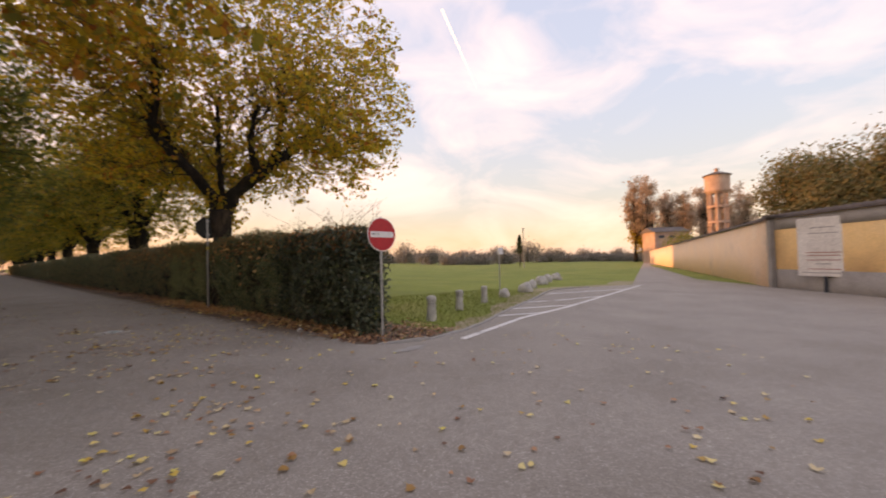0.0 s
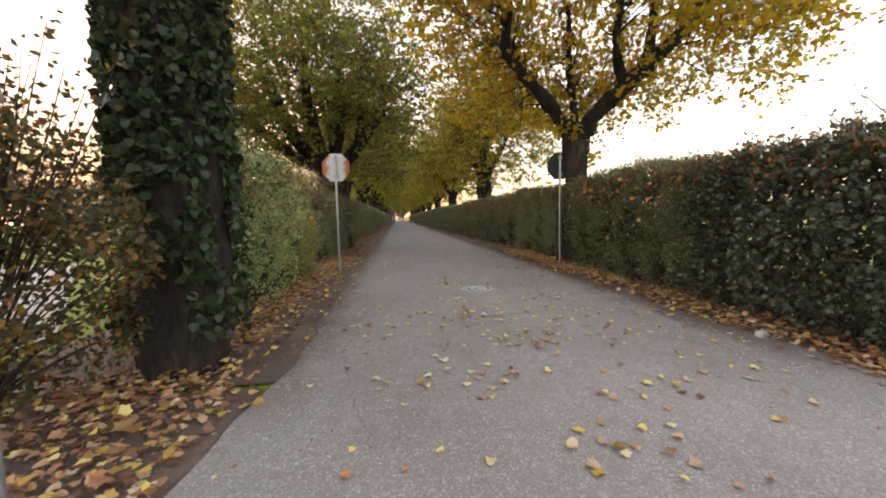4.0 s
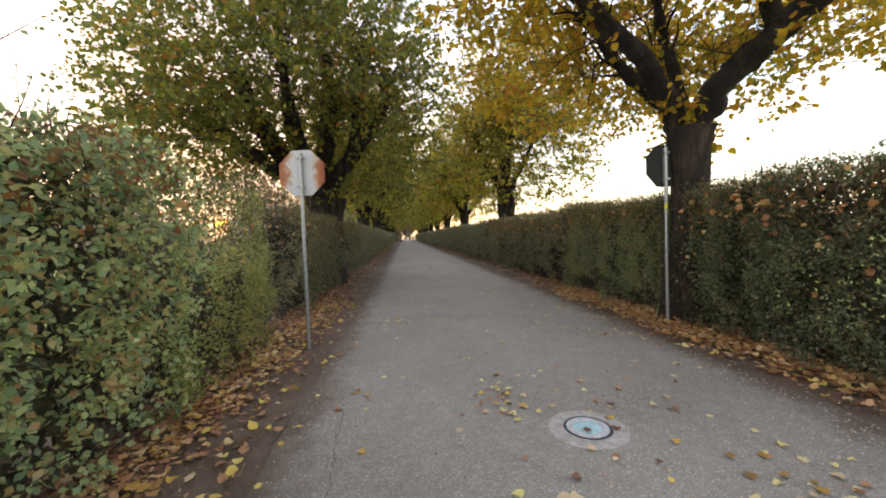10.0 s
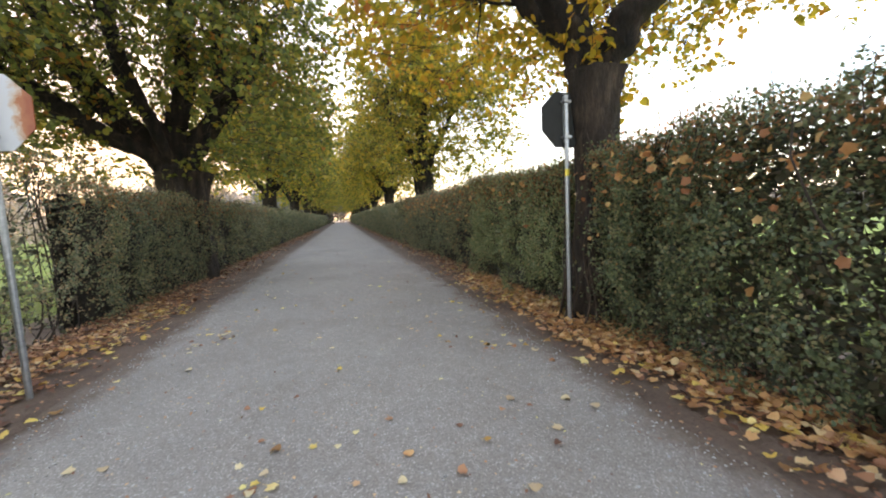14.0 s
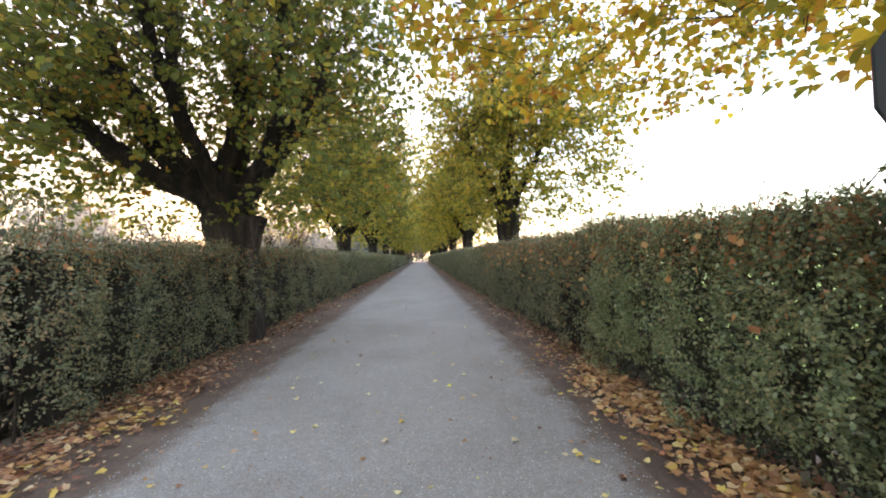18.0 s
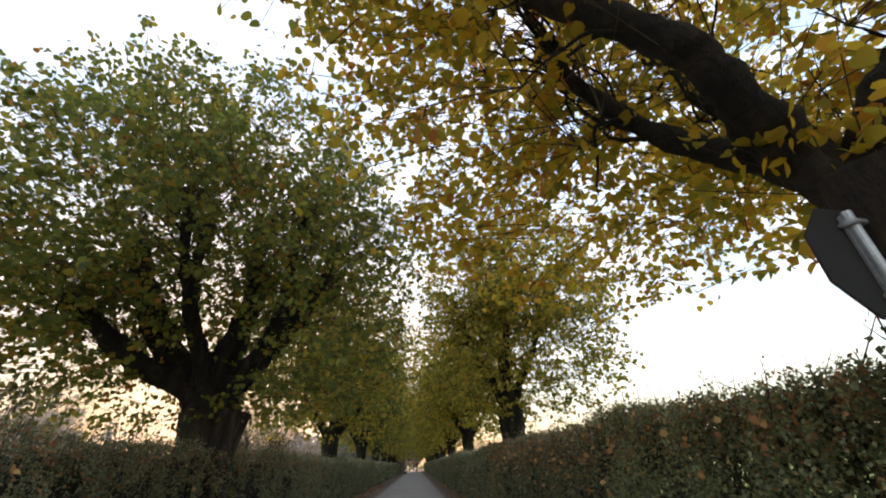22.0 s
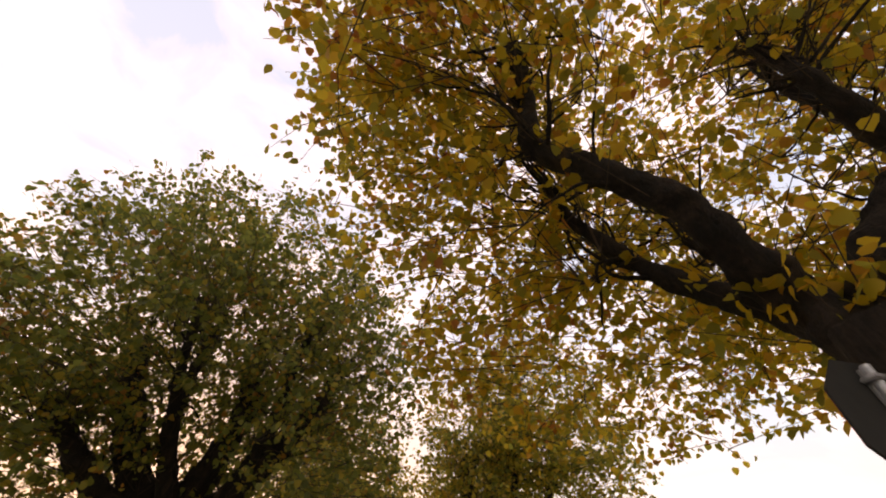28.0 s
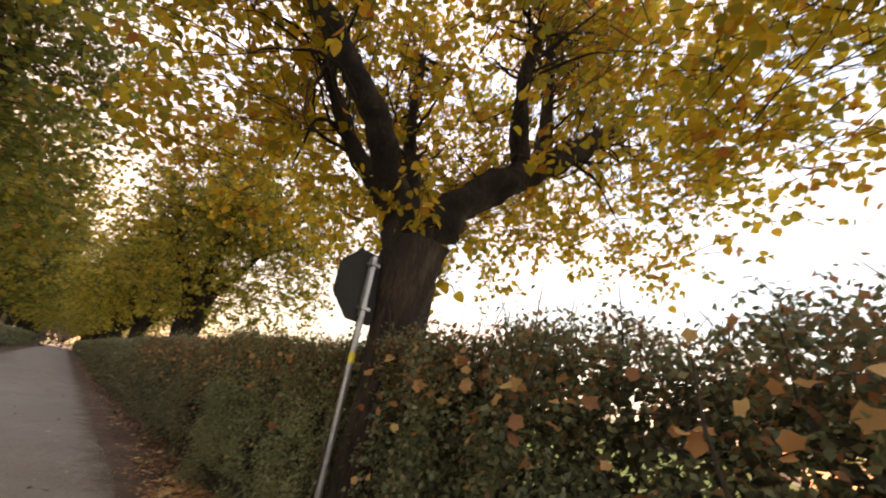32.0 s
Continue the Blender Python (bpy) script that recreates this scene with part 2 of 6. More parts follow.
def lathe(profile, n=24):
    """A turned solid from (radius, z) rows."""
    bm = bmesh.new()
    rings = [[bm.verts.new((r * math.cos(2 * math.pi * k / n), r * math.sin(2 * math.pi * k / n), z)) for k in range(n)] for r, z in profile]
    for a, b in zip(rings, rings[1:]):
        for k in range(n):
            bm.faces.new((a[k], a[(k + 1) % n], b[(k + 1) % n], b[k]))
    bm.faces.new(rings[0][::-1])
    bm.faces.new(rings[-1])
    return bm


def tube_bm(points, radius, n=12):
    v, f = tube(points, [radius] * len(points), n, cap=False)
    bm = bmesh.new()
    vs = [bm.verts.new(p) for p in v]
    for q in f:
        bm.faces.new([vs[i] for i in q])
    bm.faces.new(vs[:n][::-1])
    bm.faces.new(vs[-n:])
    return bm


# ---- materials ----


def shader(name, rough=0.8):
    m = bpy.data.materials.new(name)
    m.use_nodes = True
    b = m.node_tree.nodes["Principled BSDF"]
    b.inputs["Roughness"].default_value = rough
    return m, m.node_tree.nodes, m.node_tree.links, b


def ramp(nodes, stops):
    r = nodes.new("ShaderNodeValToRGB")
    e = r.color_ramp.elements
    while len(e) < len(stops):
        e.new(0.5)
    for k, (p, c) in enumerate(stops):
        e[k].position, e[k].color = p, (*c, 1)
    return r


def noise_node(nodes, links, scale, detail=6.0, rough=0.6, coords="Object", distort=0.0, stretch=None):
    c = nodes.new("ShaderNodeTexCoord")
    t = nodes.new("ShaderNodeTexNoise")
    t.inputs["Scale"].default_value, t.inputs["Detail"].default_value = scale, detail
    t.inputs["Roughness"].default_value, t.inputs["Distortion"].default_value = rough, distort
    if stretch:
        k = nodes.new("ShaderNodeMapping")
        k.inputs["Scale"].default_value = stretch
        links.new(c.outputs[coords], k.inputs["Vector"])
        links.new(k.outputs["Vector"], t.inputs["Vector"])
    else:
        links.new(c.outputs[coords], t.inputs["Vector"])
    return t


def bump(nodes, links, source, b, strength, distance):
    k = nodes.new("ShaderNodeBump")
    k.inputs["Strength"].default_value, k.inputs["Distance"].default_value = strength, distance
    links.new(source, k.inputs["Height"])
    links.new(k.outputs["Normal"], b.inputs["Normal"])


def two_scale(name, stops, big, fine, rough=0.85, strength=0.5, distance=0.01, fine_mix=0.35, stretch=None, fine_stops=None):
    """A surface with large stains and fine grain."""
    m, n, l, b = shader(name, rough)
    a = noise_node(n, l, big, 5, 0.55, stretch=stretch)
    r = ramp(n, stops)
    l.new(a.outputs["Fac"], r.inputs["Fac"])
    g = noise_node(n, l, fine, 4, 0.7, stretch=stretch)
    r2 = ramp(n, fine_stops or [(0.3, (0.35, 0.35, 0.35)), (0.7, (1.5, 1.5, 1.5))])
    l.new(g.outputs["Fac"], r2.inputs["Fac"])
    x = n.new("ShaderNodeMixRGB")
    x.blend_type = "MULTIPLY"
    x.inputs["Fac"].default_value = fine_mix
    l.new(r.outputs["Color"], x.inputs["Color1"])
    l.new(r2.outputs["Color"], x.inputs["Color2"])
    l.new(x.outputs["Color"], b.inputs["Base Color"])
    bump(n, l, g.outputs["Fac"], b, strength, distance)
    return m


def leaf_material(name, stops, through=0.45, rough=0.55, patch=0.35, patch_scale=0.5):
    """Leaves: a colour for each leaf from stops, shifted by large patches; light passes through them."""
    m, n, l, b = shader(name, rough)
    geo = n.new("ShaderNodeNewGeometry")
    big = noise_node(n, l, patch_scale, 3, 0.5)
    add = n.new("ShaderNodeMath")
    add.operation = "MULTIPLY_ADD"
    add.inputs[1].default_value = patch * 2
    sub = n.new("ShaderNodeMath")
    sub.operation = "SUBTRACT"
    sub.inputs[1].default_value = patch
    l.new(big.outputs["Fac"], add.inputs[0])
    l.new(geo.outputs["Random Per Island"], add.inputs[2])
    l.new(add.outputs[0], sub.inputs[0])
    r = ramp(n, stops)
    l.new(sub.outputs[0], r.inputs["Fac"])
    l.new(r.outputs["Color"], b.inputs["Base Color"])
    tr = n.new("ShaderNodeBsdfTranslucent")
    l.new(r.outputs["Color"], tr.inputs["Color"])
    mix = n.new("ShaderNodeMixShader")
    mix.inputs["Fac"].default_value = through
    out = n["Material Output"]
    l.new(b.outputs["BSDF"], mix.inputs[1])
    l.new(tr.outputs["BSDF"], mix.inputs[2])
    l.new(mix.outputs["Shader"], out.inputs["Surface"])
    return m


def plain(name, colour, rough=0.5, metal=0.0, grain=0.12, scale=18.0):
    """Paint or metal with slight wear."""
    m, n, l, b = shader(name, rough)
    b.inputs["Metallic"].default_value = metal
    t = noise_node(n, l, scale, 5, 0.65)
    lo, hi = [tuple(max(c * k, 0) for c in colour) for k in (1 - grain * 2, 1 + grain)]
    r = ramp(n, [(0.3, lo), (0.65, hi)])
    l.new(t.outputs["Fac"], r.inputs["Fac"])
    l.new(r.outputs["Color"], b.inputs["Base Color"])
    rr = n.new("ShaderNodeMapRange")
    rr.inputs["To Min"].default_value, rr.inputs["To Max"].default_value = max(rough - 0.12, 0.05), min(rough + 0.15, 1)
    l.new(t.outputs["Fac"], rr.inputs["Value"])
    l.new(rr.outputs["Result"], b.inputs["Roughness"])
    return m


def asphalt_material(name="asphalt", dirt=False):
    m, n, l, b = shader(name, 0.9)
    stones = n.new("ShaderNodeTexVoronoi")
    c = n.new("ShaderNodeTexCoord")
    stones.inputs["Scale"].default_value = 130.0
    l.new(c.outputs["Object"], stones.inputs["Vector"])
    sr = ramp(n, [(0.0, (0.235, 0.212, 0.186)), (0.55, (0.295, 0.267, 0.236)), (0.88, (0.34, 0.31, 0.276)), (0.98, (0.52, 0.485, 0.44))])
    sep = n.new("ShaderNodeSeparateColor")
    l.new(stones.outputs["Color"], sep.inputs["Color"])
    l.new(sep.outputs["Red"], sr.inputs["Fac"])
    big = noise_node(n, l, 0.55, 6, 0.6)
    br = ramp(n, [(0.3, (0.84, 0.82, 0.80)), (0.5, (0.99, 0.98, 0.98)), (0.72, (1.12, 1.12, 1.11))])
    l.new(big.outputs["Fac"], br.inputs["Fac"])
    x = n.new("ShaderNodeMixRGB")
    x.blend_type = "MULTIPLY"
    x.inputs["Fac"].default_value = 1.0
    l.new(sr.outputs["Color"], x.inputs["Color1"])
    l.new(br.outputs["Color"], x.inputs["Color2"])
    mid = noise_node(n, l, 9.0, 6, 0.7)
    mr = ramp(n, [(0.35, (0.92, 0.91, 0.90)), (0.7, (1.05, 1.05, 1.05))])
    l.new(mid.outputs["Fac"], mr.inputs["Fac"])
    y = n.new("ShaderNodeMixRGB")
    y.blend_type = "MULTIPLY"
    y.inputs["Fac"].default_value = 1.0
    l.new(x.outputs["Color"], y.inputs["Color1"])
    l.new(mr.outputs["Color"], y.inputs["Color2"])
    last = y.outputs["Color"]
    if dirt:
        sep_x = n.new("ShaderNodeSeparateXYZ")
        l.new(c.outputs["Object"], sep_x.inputs["Vector"])
        away = n.new("ShaderNodeMath")
        away.operation = "ABSOLUTE"
        l.new(sep_x.outputs["X"], away.inputs[0])
        lobes = noise_node(n, l, 1.6, 8, 0.68)
        sum_x = n.new("ShaderNodeMath")
        sum_x.operation = "MULTIPLY_ADD"
        sum_x.inputs[1].default_value = 1.1
        l.new(lobes.outputs["Fac"], sum_x.inputs[0])
        l.new(away.outputs[0], sum_x.inputs[2])
        edge = n.new("ShaderNodeMapRange")
        edge.inputs["From Min"].default_value, edge.inputs["From Max"].default_value = 2.32, 2.62
        edge.inputs["To Max"].default_value = 0.95
        l.new(sum_x.outputs[0], edge.inputs["Value"])
        mouth = n.new("ShaderNodeMapRange")
        mouth.inputs["From Min"].default_value, mouth.inputs["From Max"].default_value = -3.9, -2.4
        l.new(sep_x.outputs["Y"], mouth.inputs["Value"])
        both = n.new("ShaderNodeMath")
        both.operation = "MULTIPLY"
        l.new(edge.outputs["Result"], both.inputs[0])
        l.new(mouth.outputs["Result"], both.inputs[1])
        crumbs = noise_node(n, l, 45, 4, 0.7)
        earth = ramp(n, [(0.3, (0.10, 0.068, 0.05)), (0.7, (0.21, 0.15, 0.11))])
        l.new(crumbs.outputs["Fac"], earth.inputs["Fac"])
        z = n.new("ShaderNodeMixRGB")
        l.new(both.outputs[0], z.inputs["Fac"])
        l.new(last, z.inputs["Color1"])
        l.new(earth.outputs["Color"], z.inputs["Color2"])
        last = z.outputs["Color"]
    l.new(last, b.inputs["Base Color"])
    bump(n, l, stones.outputs["Distance"], b, 0.3, 0.004)
    return m


ASPHALT = asphalt_material()
LANE_ASPHALT = asphalt_material("lane_asphalt", True)
SOIL = two_scale("soil", [(0.3, (0.11, 0.072, 0.052)), (0.7, (0.22, 0.15, 0.11))], 1.4, 45, 0.95, 0.8, 0.02)
GRASS_SOIL = two_scale("grass_ground", [(0.3, (0.145, 0.185, 0.03)), (0.55, (0.195, 0.24, 0.035)), (0.75, (0.265, 0.25, 0.06))], 0.22, 22, 0.95, 0.8, 0.03, 0.5)
GRAVEL = two_scale("pale_gravel", [(0.3, (0.40, 0.35, 0.29)), (0.7, (0.56, 0.50, 0.43))], 0.8, 90, 0.95, 0.7, 0.01)
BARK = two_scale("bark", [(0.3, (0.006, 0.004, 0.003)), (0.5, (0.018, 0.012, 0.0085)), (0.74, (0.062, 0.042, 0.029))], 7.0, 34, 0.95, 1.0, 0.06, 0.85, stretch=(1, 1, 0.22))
TWIG = two_scale("twig_bark", [(0.3, (0.035, 0.024, 0.016)), (0.7, (0.09, 0.06, 0.04))], 3, 30, 0.9, 0.4, 0.004)
PALE_TWIG = two_scale("pale_twig", [(0.3, (0.10, 0.07, 0.045)), (0.7, (0.20, 0.15, 0.10))], 3, 30, 0.9, 0.4, 0.004)
BROWN_BARK = two_scale("brown_bark", [(0.3, (0.014, 0.0095, 0.0065)), (0.52, (0.042, 0.029, 0.020)), (0.75, (0.115, 0.080, 0.057))], 7.0, 40, 0.95, 1.0, 0.06, 0.8, stretch=(1, 1, 0.22))
SHRUB_LEAF = leaf_material("shrub_leaf", [(0.0, (0.06, 0.07, 0.035)), (0.4, (0.115, 0.118, 0.055)), (0.7, (0.21, 0.145, 0.06)), (0.9, (0.36, 0.17, 0.06)), (1.0, (0.62, 0.38, 0.09))], 0.45, 0.45, 0.3, 1.2)
HEDGE_GLOSSY = leaf_material("glossy_hedge_leaf", [(0.0, (0.035, 0.052, 0.033)), (0.5, (0.07, 0.096, 0.058)), (0.85, (0.12, 0.145, 0.08)), (1.0, (0.18, 0.15, 0.085))], 0.3, 0.3, 0.3, 0.9)
GALV = plain("galvanised_steel", (0.42, 0.44, 0.45), 0.42, 0.85, 0.14, 30)
GREY_BACK = plain("grey_sign_back", (0.06, 0.067, 0.078), 0.75, 0.0, 0.12, 7)
GREY_BACK.node_tree.nodes["Principled BSDF"].inputs["Specular IOR Level"].default_value = 0.2
DARK_BACK = plain("dark_sign_back", (0.032, 0.033, 0.031), 0.75, 0.0, 0.12, 7)
DARK_BACK.node_tree.nodes["Principled BSDF"].inputs["Specular IOR Level"].default_value = 0.2
RED = plain("sign_red", (0.55, 0.018, 0.026), 0.45, 0.0, 0.08, 9)
WHITE = plain("sign_white", (0.72, 0.71, 0.70), 0.5, 0.0, 0.08, 12)
TAPE = plain("grey_tape", (0.40, 0.30, 0.28), 0.6, 0.0, 0.15, 12)
WOOD = two_scale("raw_plank", [(0.3, (0.18, 0.115, 0.07)), (0.7, (0.36, 0.25, 0.165))], 2.2, 30, 0.8, 0.5, 0.006, 0.5, stretch=(0.15, 1, 1))
CONCRETE = two_scale("concrete", [(0.3, (0.26, 0.25, 0.235)), (0.7, (0.42, 0.405, 0.38))], 2.5, 60, 0.9, 0.5, 0.006)
STONE = two_scale("grey_stone", [(0.3, (0.30, 0.29, 0.27)), (0.7, (0.58, 0.56, 0.52))], 3.5, 40, 0.9, 0.7, 0.012)
ROADPAINT = two_scale("worn_road_paint", [(0.28, (0.30, 0.29, 0.28)), (0.45, (0.72, 0.71, 0.69))], 3.0, 70, 0.85, 0.3, 0.003)

YELLOW_LEAF = leaf_material("yellow_linden_leaf", [(0.0, (0.27, 0.26, 0.05)), (0.3, (0.51, 0.40, 0.055)), (0.62, (0.73, 0.50, 0.06)), (0.88, (0.75, 0.41, 0.06)), (1.0, (0.56, 0.20, 0.05))], 0.72)
GREEN_LEAF = leaf_material("green_linden_leaf", [(0.0, (0.12, 0.15, 0.04)), (0.45, (0.21, 0.24, 0.055)), (0.75, (0.33, 0.30, 0.06)), (0.93, (0.48, 0.34, 0.06)), (1.0, (0.52, 0.22, 0.05))], 0.6)
MIXED_LEAF = leaf_material("mixed_linden_leaf", [(0.0, (0.15, 0.175, 0.04)), (0.35, (0.28, 0.27, 0.05)), (0.65, (0.47, 0.37, 0.055)), (0.9, (0.60, 0.38, 0.06))], 0.6)
CORNER_LEAF = leaf_material("russet_linden_leaf", [(0.0, (0.17, 0.17, 0.03)), (0.3, (0.34, 0.26, 0.035)), (0.6, (0.55, 0.34, 0.035)), (0.85, (0.58, 0.25, 0.035)), (1.0, (0.45, 0.14, 0.03))], 0.65)
RUSSET_LEAF = leaf_material("russet_leaf", [(0.0, (0.10, 0.125, 0.06)), (0.4, (0.165, 0.17, 0.075)), (0.8, (0.25, 0.19, 0.085))], 0.45)
HEDGE_DARK = leaf_material("dark_hedge_leaf", [(0.0, (0.115, 0.14, 0.085)), (0.45, (0.215, 0.245, 0.14)), (0.75, (0.31, 0.315, 0.165)), (0.92, (0.38, 0.31, 0.17)), (1.0, (0.50, 0.34, 0.18))], 0.48, 0.36, 0.3, 0.9)
HEDGE_GREEN = leaf_material("green_hedge_leaf", [(0.0, (0.145, 0.19, 0.10)), (0.5, (0.275, 0.33, 0.165)), (0.85, (0.385, 0.41, 0.20)), (1.0, (0.52, 0.41, 0.21))], 0.5, 0.36, 0.3, 0.8)
HEDGE_THIN = leaf_material("thin_hedge_leaf", [(0.0, (0.115, 0.142, 0.084)), (0.45, (0.209, 0.233, 0.131)), (0.8, (0.31, 0.258, 0.148)), (1.0, (0.446, 0.299, 0.168))], 0.5, 0.42, 0.35, 0.9)
HEDGE_PALE = leaf_material("pale_hedge_leaf", [(0.0, (0.20, 0.255, 0.09)), (0.5, (0.34, 0.385, 0.13)), (0.85, (0.47, 0.44, 0.16)), (1.0, (0.54, 0.34, 0.12))], 0.55, 0.45, 0.35, 0.9)
HEDGE_RED = leaf_material("reddish_hedge_leaf", [(0.0, (0.098, 0.124, 0.058)), (0.4, (0.195, 0.156, 0.072)), (0.7, (0.351, 0.163, 0.078)), (1.0, (0.52, 0.221, 0.085))], 0.48, 0.5, 0.35, 1.2)
HEDGE_DEEP = leaf_material("deep_green_hedge_leaf", [(0.0, (0.075, 0.108, 0.06)), (0.45, (0.16, 0.205, 0.105)), (0.8, (0.255, 0.285, 0.14)), (1.0, (0.38, 0.29, 0.15))], 0.48, 0.36, 0.3, 0.9)
# Darker than the outer leaves: shade inside the hedge is put into the colour.
HEDGE_INNER_SHADE = leaf_material("inner_hedge_leaf_shade", [(0.0, (0.04, 0.045, 0.025)), (0.6, (0.08, 0.085, 0.045)), (1.0, (0.14, 0.10, 0.055))], 0.3, 0.6, 0.3, 0.9)
HEDGE_LOOSE = leaf_material("loose_hedge_leaf", [(0.0, (0.15, 0.25, 0.13)), (0.4, (0.36, 0.50, 0.25)), (0.75, (0.58, 0.65, 0.29)), (0.93, (0.62, 0.52, 0.23)), (1.0, (0.62, 0.37, 0.18))], 0.52, 0.38, 0.4, 0.9)
RUST_LEAF = leaf_material("rusty_leaf", [(0.0, (0.36, 0.14, 0.06)), (0.5, (0.62, 0.30, 0.12)), (1.0, (0.74, 0.48, 0.20))], 0.45, 0.6, 0.2, 1.5)
IVY = leaf_material("ivy_leaf", [(0.0, (0.014, 0.030, 0.012)), (0.6, (0.03, 0.055, 0.018)), (1.0, (0.055, 0.075, 0.028))], 0.15, 0.55, 0.2, 2.0)
LITTER_BROWN = leaf_material("brown_litter_leaf", [(0.0, (0.13, 0.06, 0.038)), (0.35, (0.33, 0.145, 0.08)), (0.7, (0.52, 0.25, 0.13)), (0.9, (0.64, 0.40, 0.22)), (1.0, (0.72, 0.55, 0.34))], 0.1, 0.7, 0.25, 1.5)
LITTER_YELLOW = leaf_material("yellow_litter_leaf", [(0.0, (0.30, 0.14, 0.05)), (0.35, (0.58, 0.34, 0.08)), (0.65, (0.74, 0.52, 0.12)), (0.9, (0.78, 0.62, 0.26)), (1.0, (0.6, 0.22, 0.10))], 0.1, 0.6, 0.2, 1.5)


# ---- ground, road ----


def y_top(x):
    """The junction's upper edge: kerb on the left, avenue mouth, kerb along the field on the right."""
    line = ((-60, -30), (-12, -20.5), (-4.6, -9.0), (-3.1, -6.1), (-2.75, -5.3), (-2.5, -4.9), (-2.2, -4.3), (2.25, -4.3), (2.6, -4.75), (3.3, -5.05), (4.8, -4.95),
            (6.5, -4.45), (8.1, -3.9), (12.0, -2.75), (17.0, -1.4), (20.0, -2.2), (23.0, -3.6), (163.0, 26.0), (260, 46))
    return float(np.interp(x, [p[0] for p in line], [p[1] for p in line]))


def draped(name, xs, edge_low, edge_high, rows, mat, lift, parent=None):
    """A sheet over the terrain between two edges y(x)."""
    v = []
    for x in xs:
        for k in range(rows + 1):
            y = edge_low(x) + (edge_high(x) - edge_low(x)) * k / rows
            v.append((x, y, terrain(x, y) + lift))
    i, j = np.meshgrid(np.arange(len(xs) - 1), np.arange(rows), indexing="ij")
    a = i * (rows + 1) + j
    f = np.stack([a, a + rows + 1, a + rows + 2, a + 1], -1).reshape(-1, 4)
    return put(name, mesh_np(name, v, f, mat, True), parent)


def graded(near, step, far, growth):
    out, x, s = [0.0], 0.0, step
    while x < far:
        x += s
        out.append(x)
        if x > near:
            s *= growth
    return sorted([-k for k in out[1:]] + out)


gx = graded(30, 1.0, 3200, 1.25)
gv = [(x, y, terrain(x, y) - 0.03) for x in gx for y in gx]
n = len(gx)
i, j = np.meshgrid(np.arange(n - 1), np.arange(n - 1), indexing="ij")
a = i * n + j
ground = put("ground", mesh_np("ground", gv, np.stack([a, a + n, a + n + 1, a + 1], -1).reshape(-1, 4), GRASS_SOIL, True))
tagged(ground, "mown green grass field falling gently away from the avenue", "grass", kind="structure")

rng = np.random.default_rng(4)


def wave(y, seed, size=0.08):
    return size * (noise.noise(Vector((seed, y * 0.6, 0))) + 0.6 * noise.noise(Vector((seed + 7, y * 2.3, 0))))


def lane(name, x0, x1, ys, mat, lift, cols=8, ragged=0.0, seed=1.0):
    """A strip along the avenue with ragged edges."""
    v = []
    for y in ys:
        left, right = x0(y) + ragged * wave(y, seed), x1(y) + ragged * wave(y, seed + 3)
        for k in range(cols + 1):
            x = left + (right - left) * k / cols
            crown = 0.03 * (1 - (2 * k / cols - 1) ** 2) * min(max((y + 4.3) / 3, 0), 1) if name == "road" else 0.0
            v.append((x, y, terrain(x, y) + lift + crown))
    i, j = np.meshgrid(np.arange(len(ys) - 1), np.arange(cols), indexing="ij")
    a = i * (cols + 1) + j
    return put(name, mesh_np(name, v, np.stack([a, a + 1, a + cols + 2, a + cols + 1], -1).reshape(-1, 4), mat, True))


ys = np.concatenate([np.arange(-4.9, 30, 0.3), np.arange(30, 80, 1.0), np.arange(80, 261, 6.0)])
soil = lane("verge_soil", lambda y: -4.6, lambda y: 4.4, ys[6:], SOIL, -0.012, 10)
tagged(soil, "dark bare soil verge beneath the hedges of the avenue", "soil", kind="structure")
road = lane("road", lambda y: -2.12 - 0.1 * math.exp(-(y + 4.3)), lambda y: 2.08 + 0.45 * math.exp(-abs(y + 3.5) * 0.55), ys, LANE_ASPHALT, 0.008, 12, 1.7)
tagged(road, "worn grey asphalt lane of the avenue, specked with pale stones", "road", kind="structure")
xs = np.concatenate([np.arange(-60, -12, 4), np.arange(-12, 24, 0.25), np.arange(24, 60, 2), np.arange(60, 261, 8)])
junction = draped("road_junction", xs, lambda x: -70.0 + 0.35 * max(x - 20, 0), lambda x: y_top(x) + wave(x, 5, 0.03), 40, ASPHALT, 0.006)
tagged(junction, "wide grey asphalt junction strewn with fallen leaves", "road", kind="structure")

# kerbs of the corners, laid stone by stone
kerb_left = tagged(new("kerb"), "weathered concrete kerb along the leaf-strewn corner", "kerb", kind="structure")
kerb_right = tagged(new("kerb"), "low pale concrete kerb along the grass edge", "kerb", kind="structure")


def kerb_run(parent, points, width, rise, step=0.95):
    line = smooth_line(points, 30)
    walked = np.concatenate([[0], np.cumsum(np.linalg.norm(np.diff(line, axis=0), axis=1))])
    k = 0.0
    while k + step < walked[-1]:
        p = np.array([np.interp(k + 0.008, walked, line[:, c]) for c in (0, 1)])
        q = np.array([np.interp(k + step - 0.008, walked, line[:, c]) for c in (0, 1)])
        c, d = (p + q) / 2, q - p
        bm = box(np.linalg.norm(d), width, rise + 0.1, (0, 0, (rise - 0.1) / 2), 0.012)
        ob = part("kerb_stone", bm, CONCRETE, parent)
        ob.matrix_world = pose(c[0], c[1], terrain(*c) + rng.uniform(-0.004, 0.006), 0, 0, math.degrees(math.atan2(d[1], d[0])))
        k += step


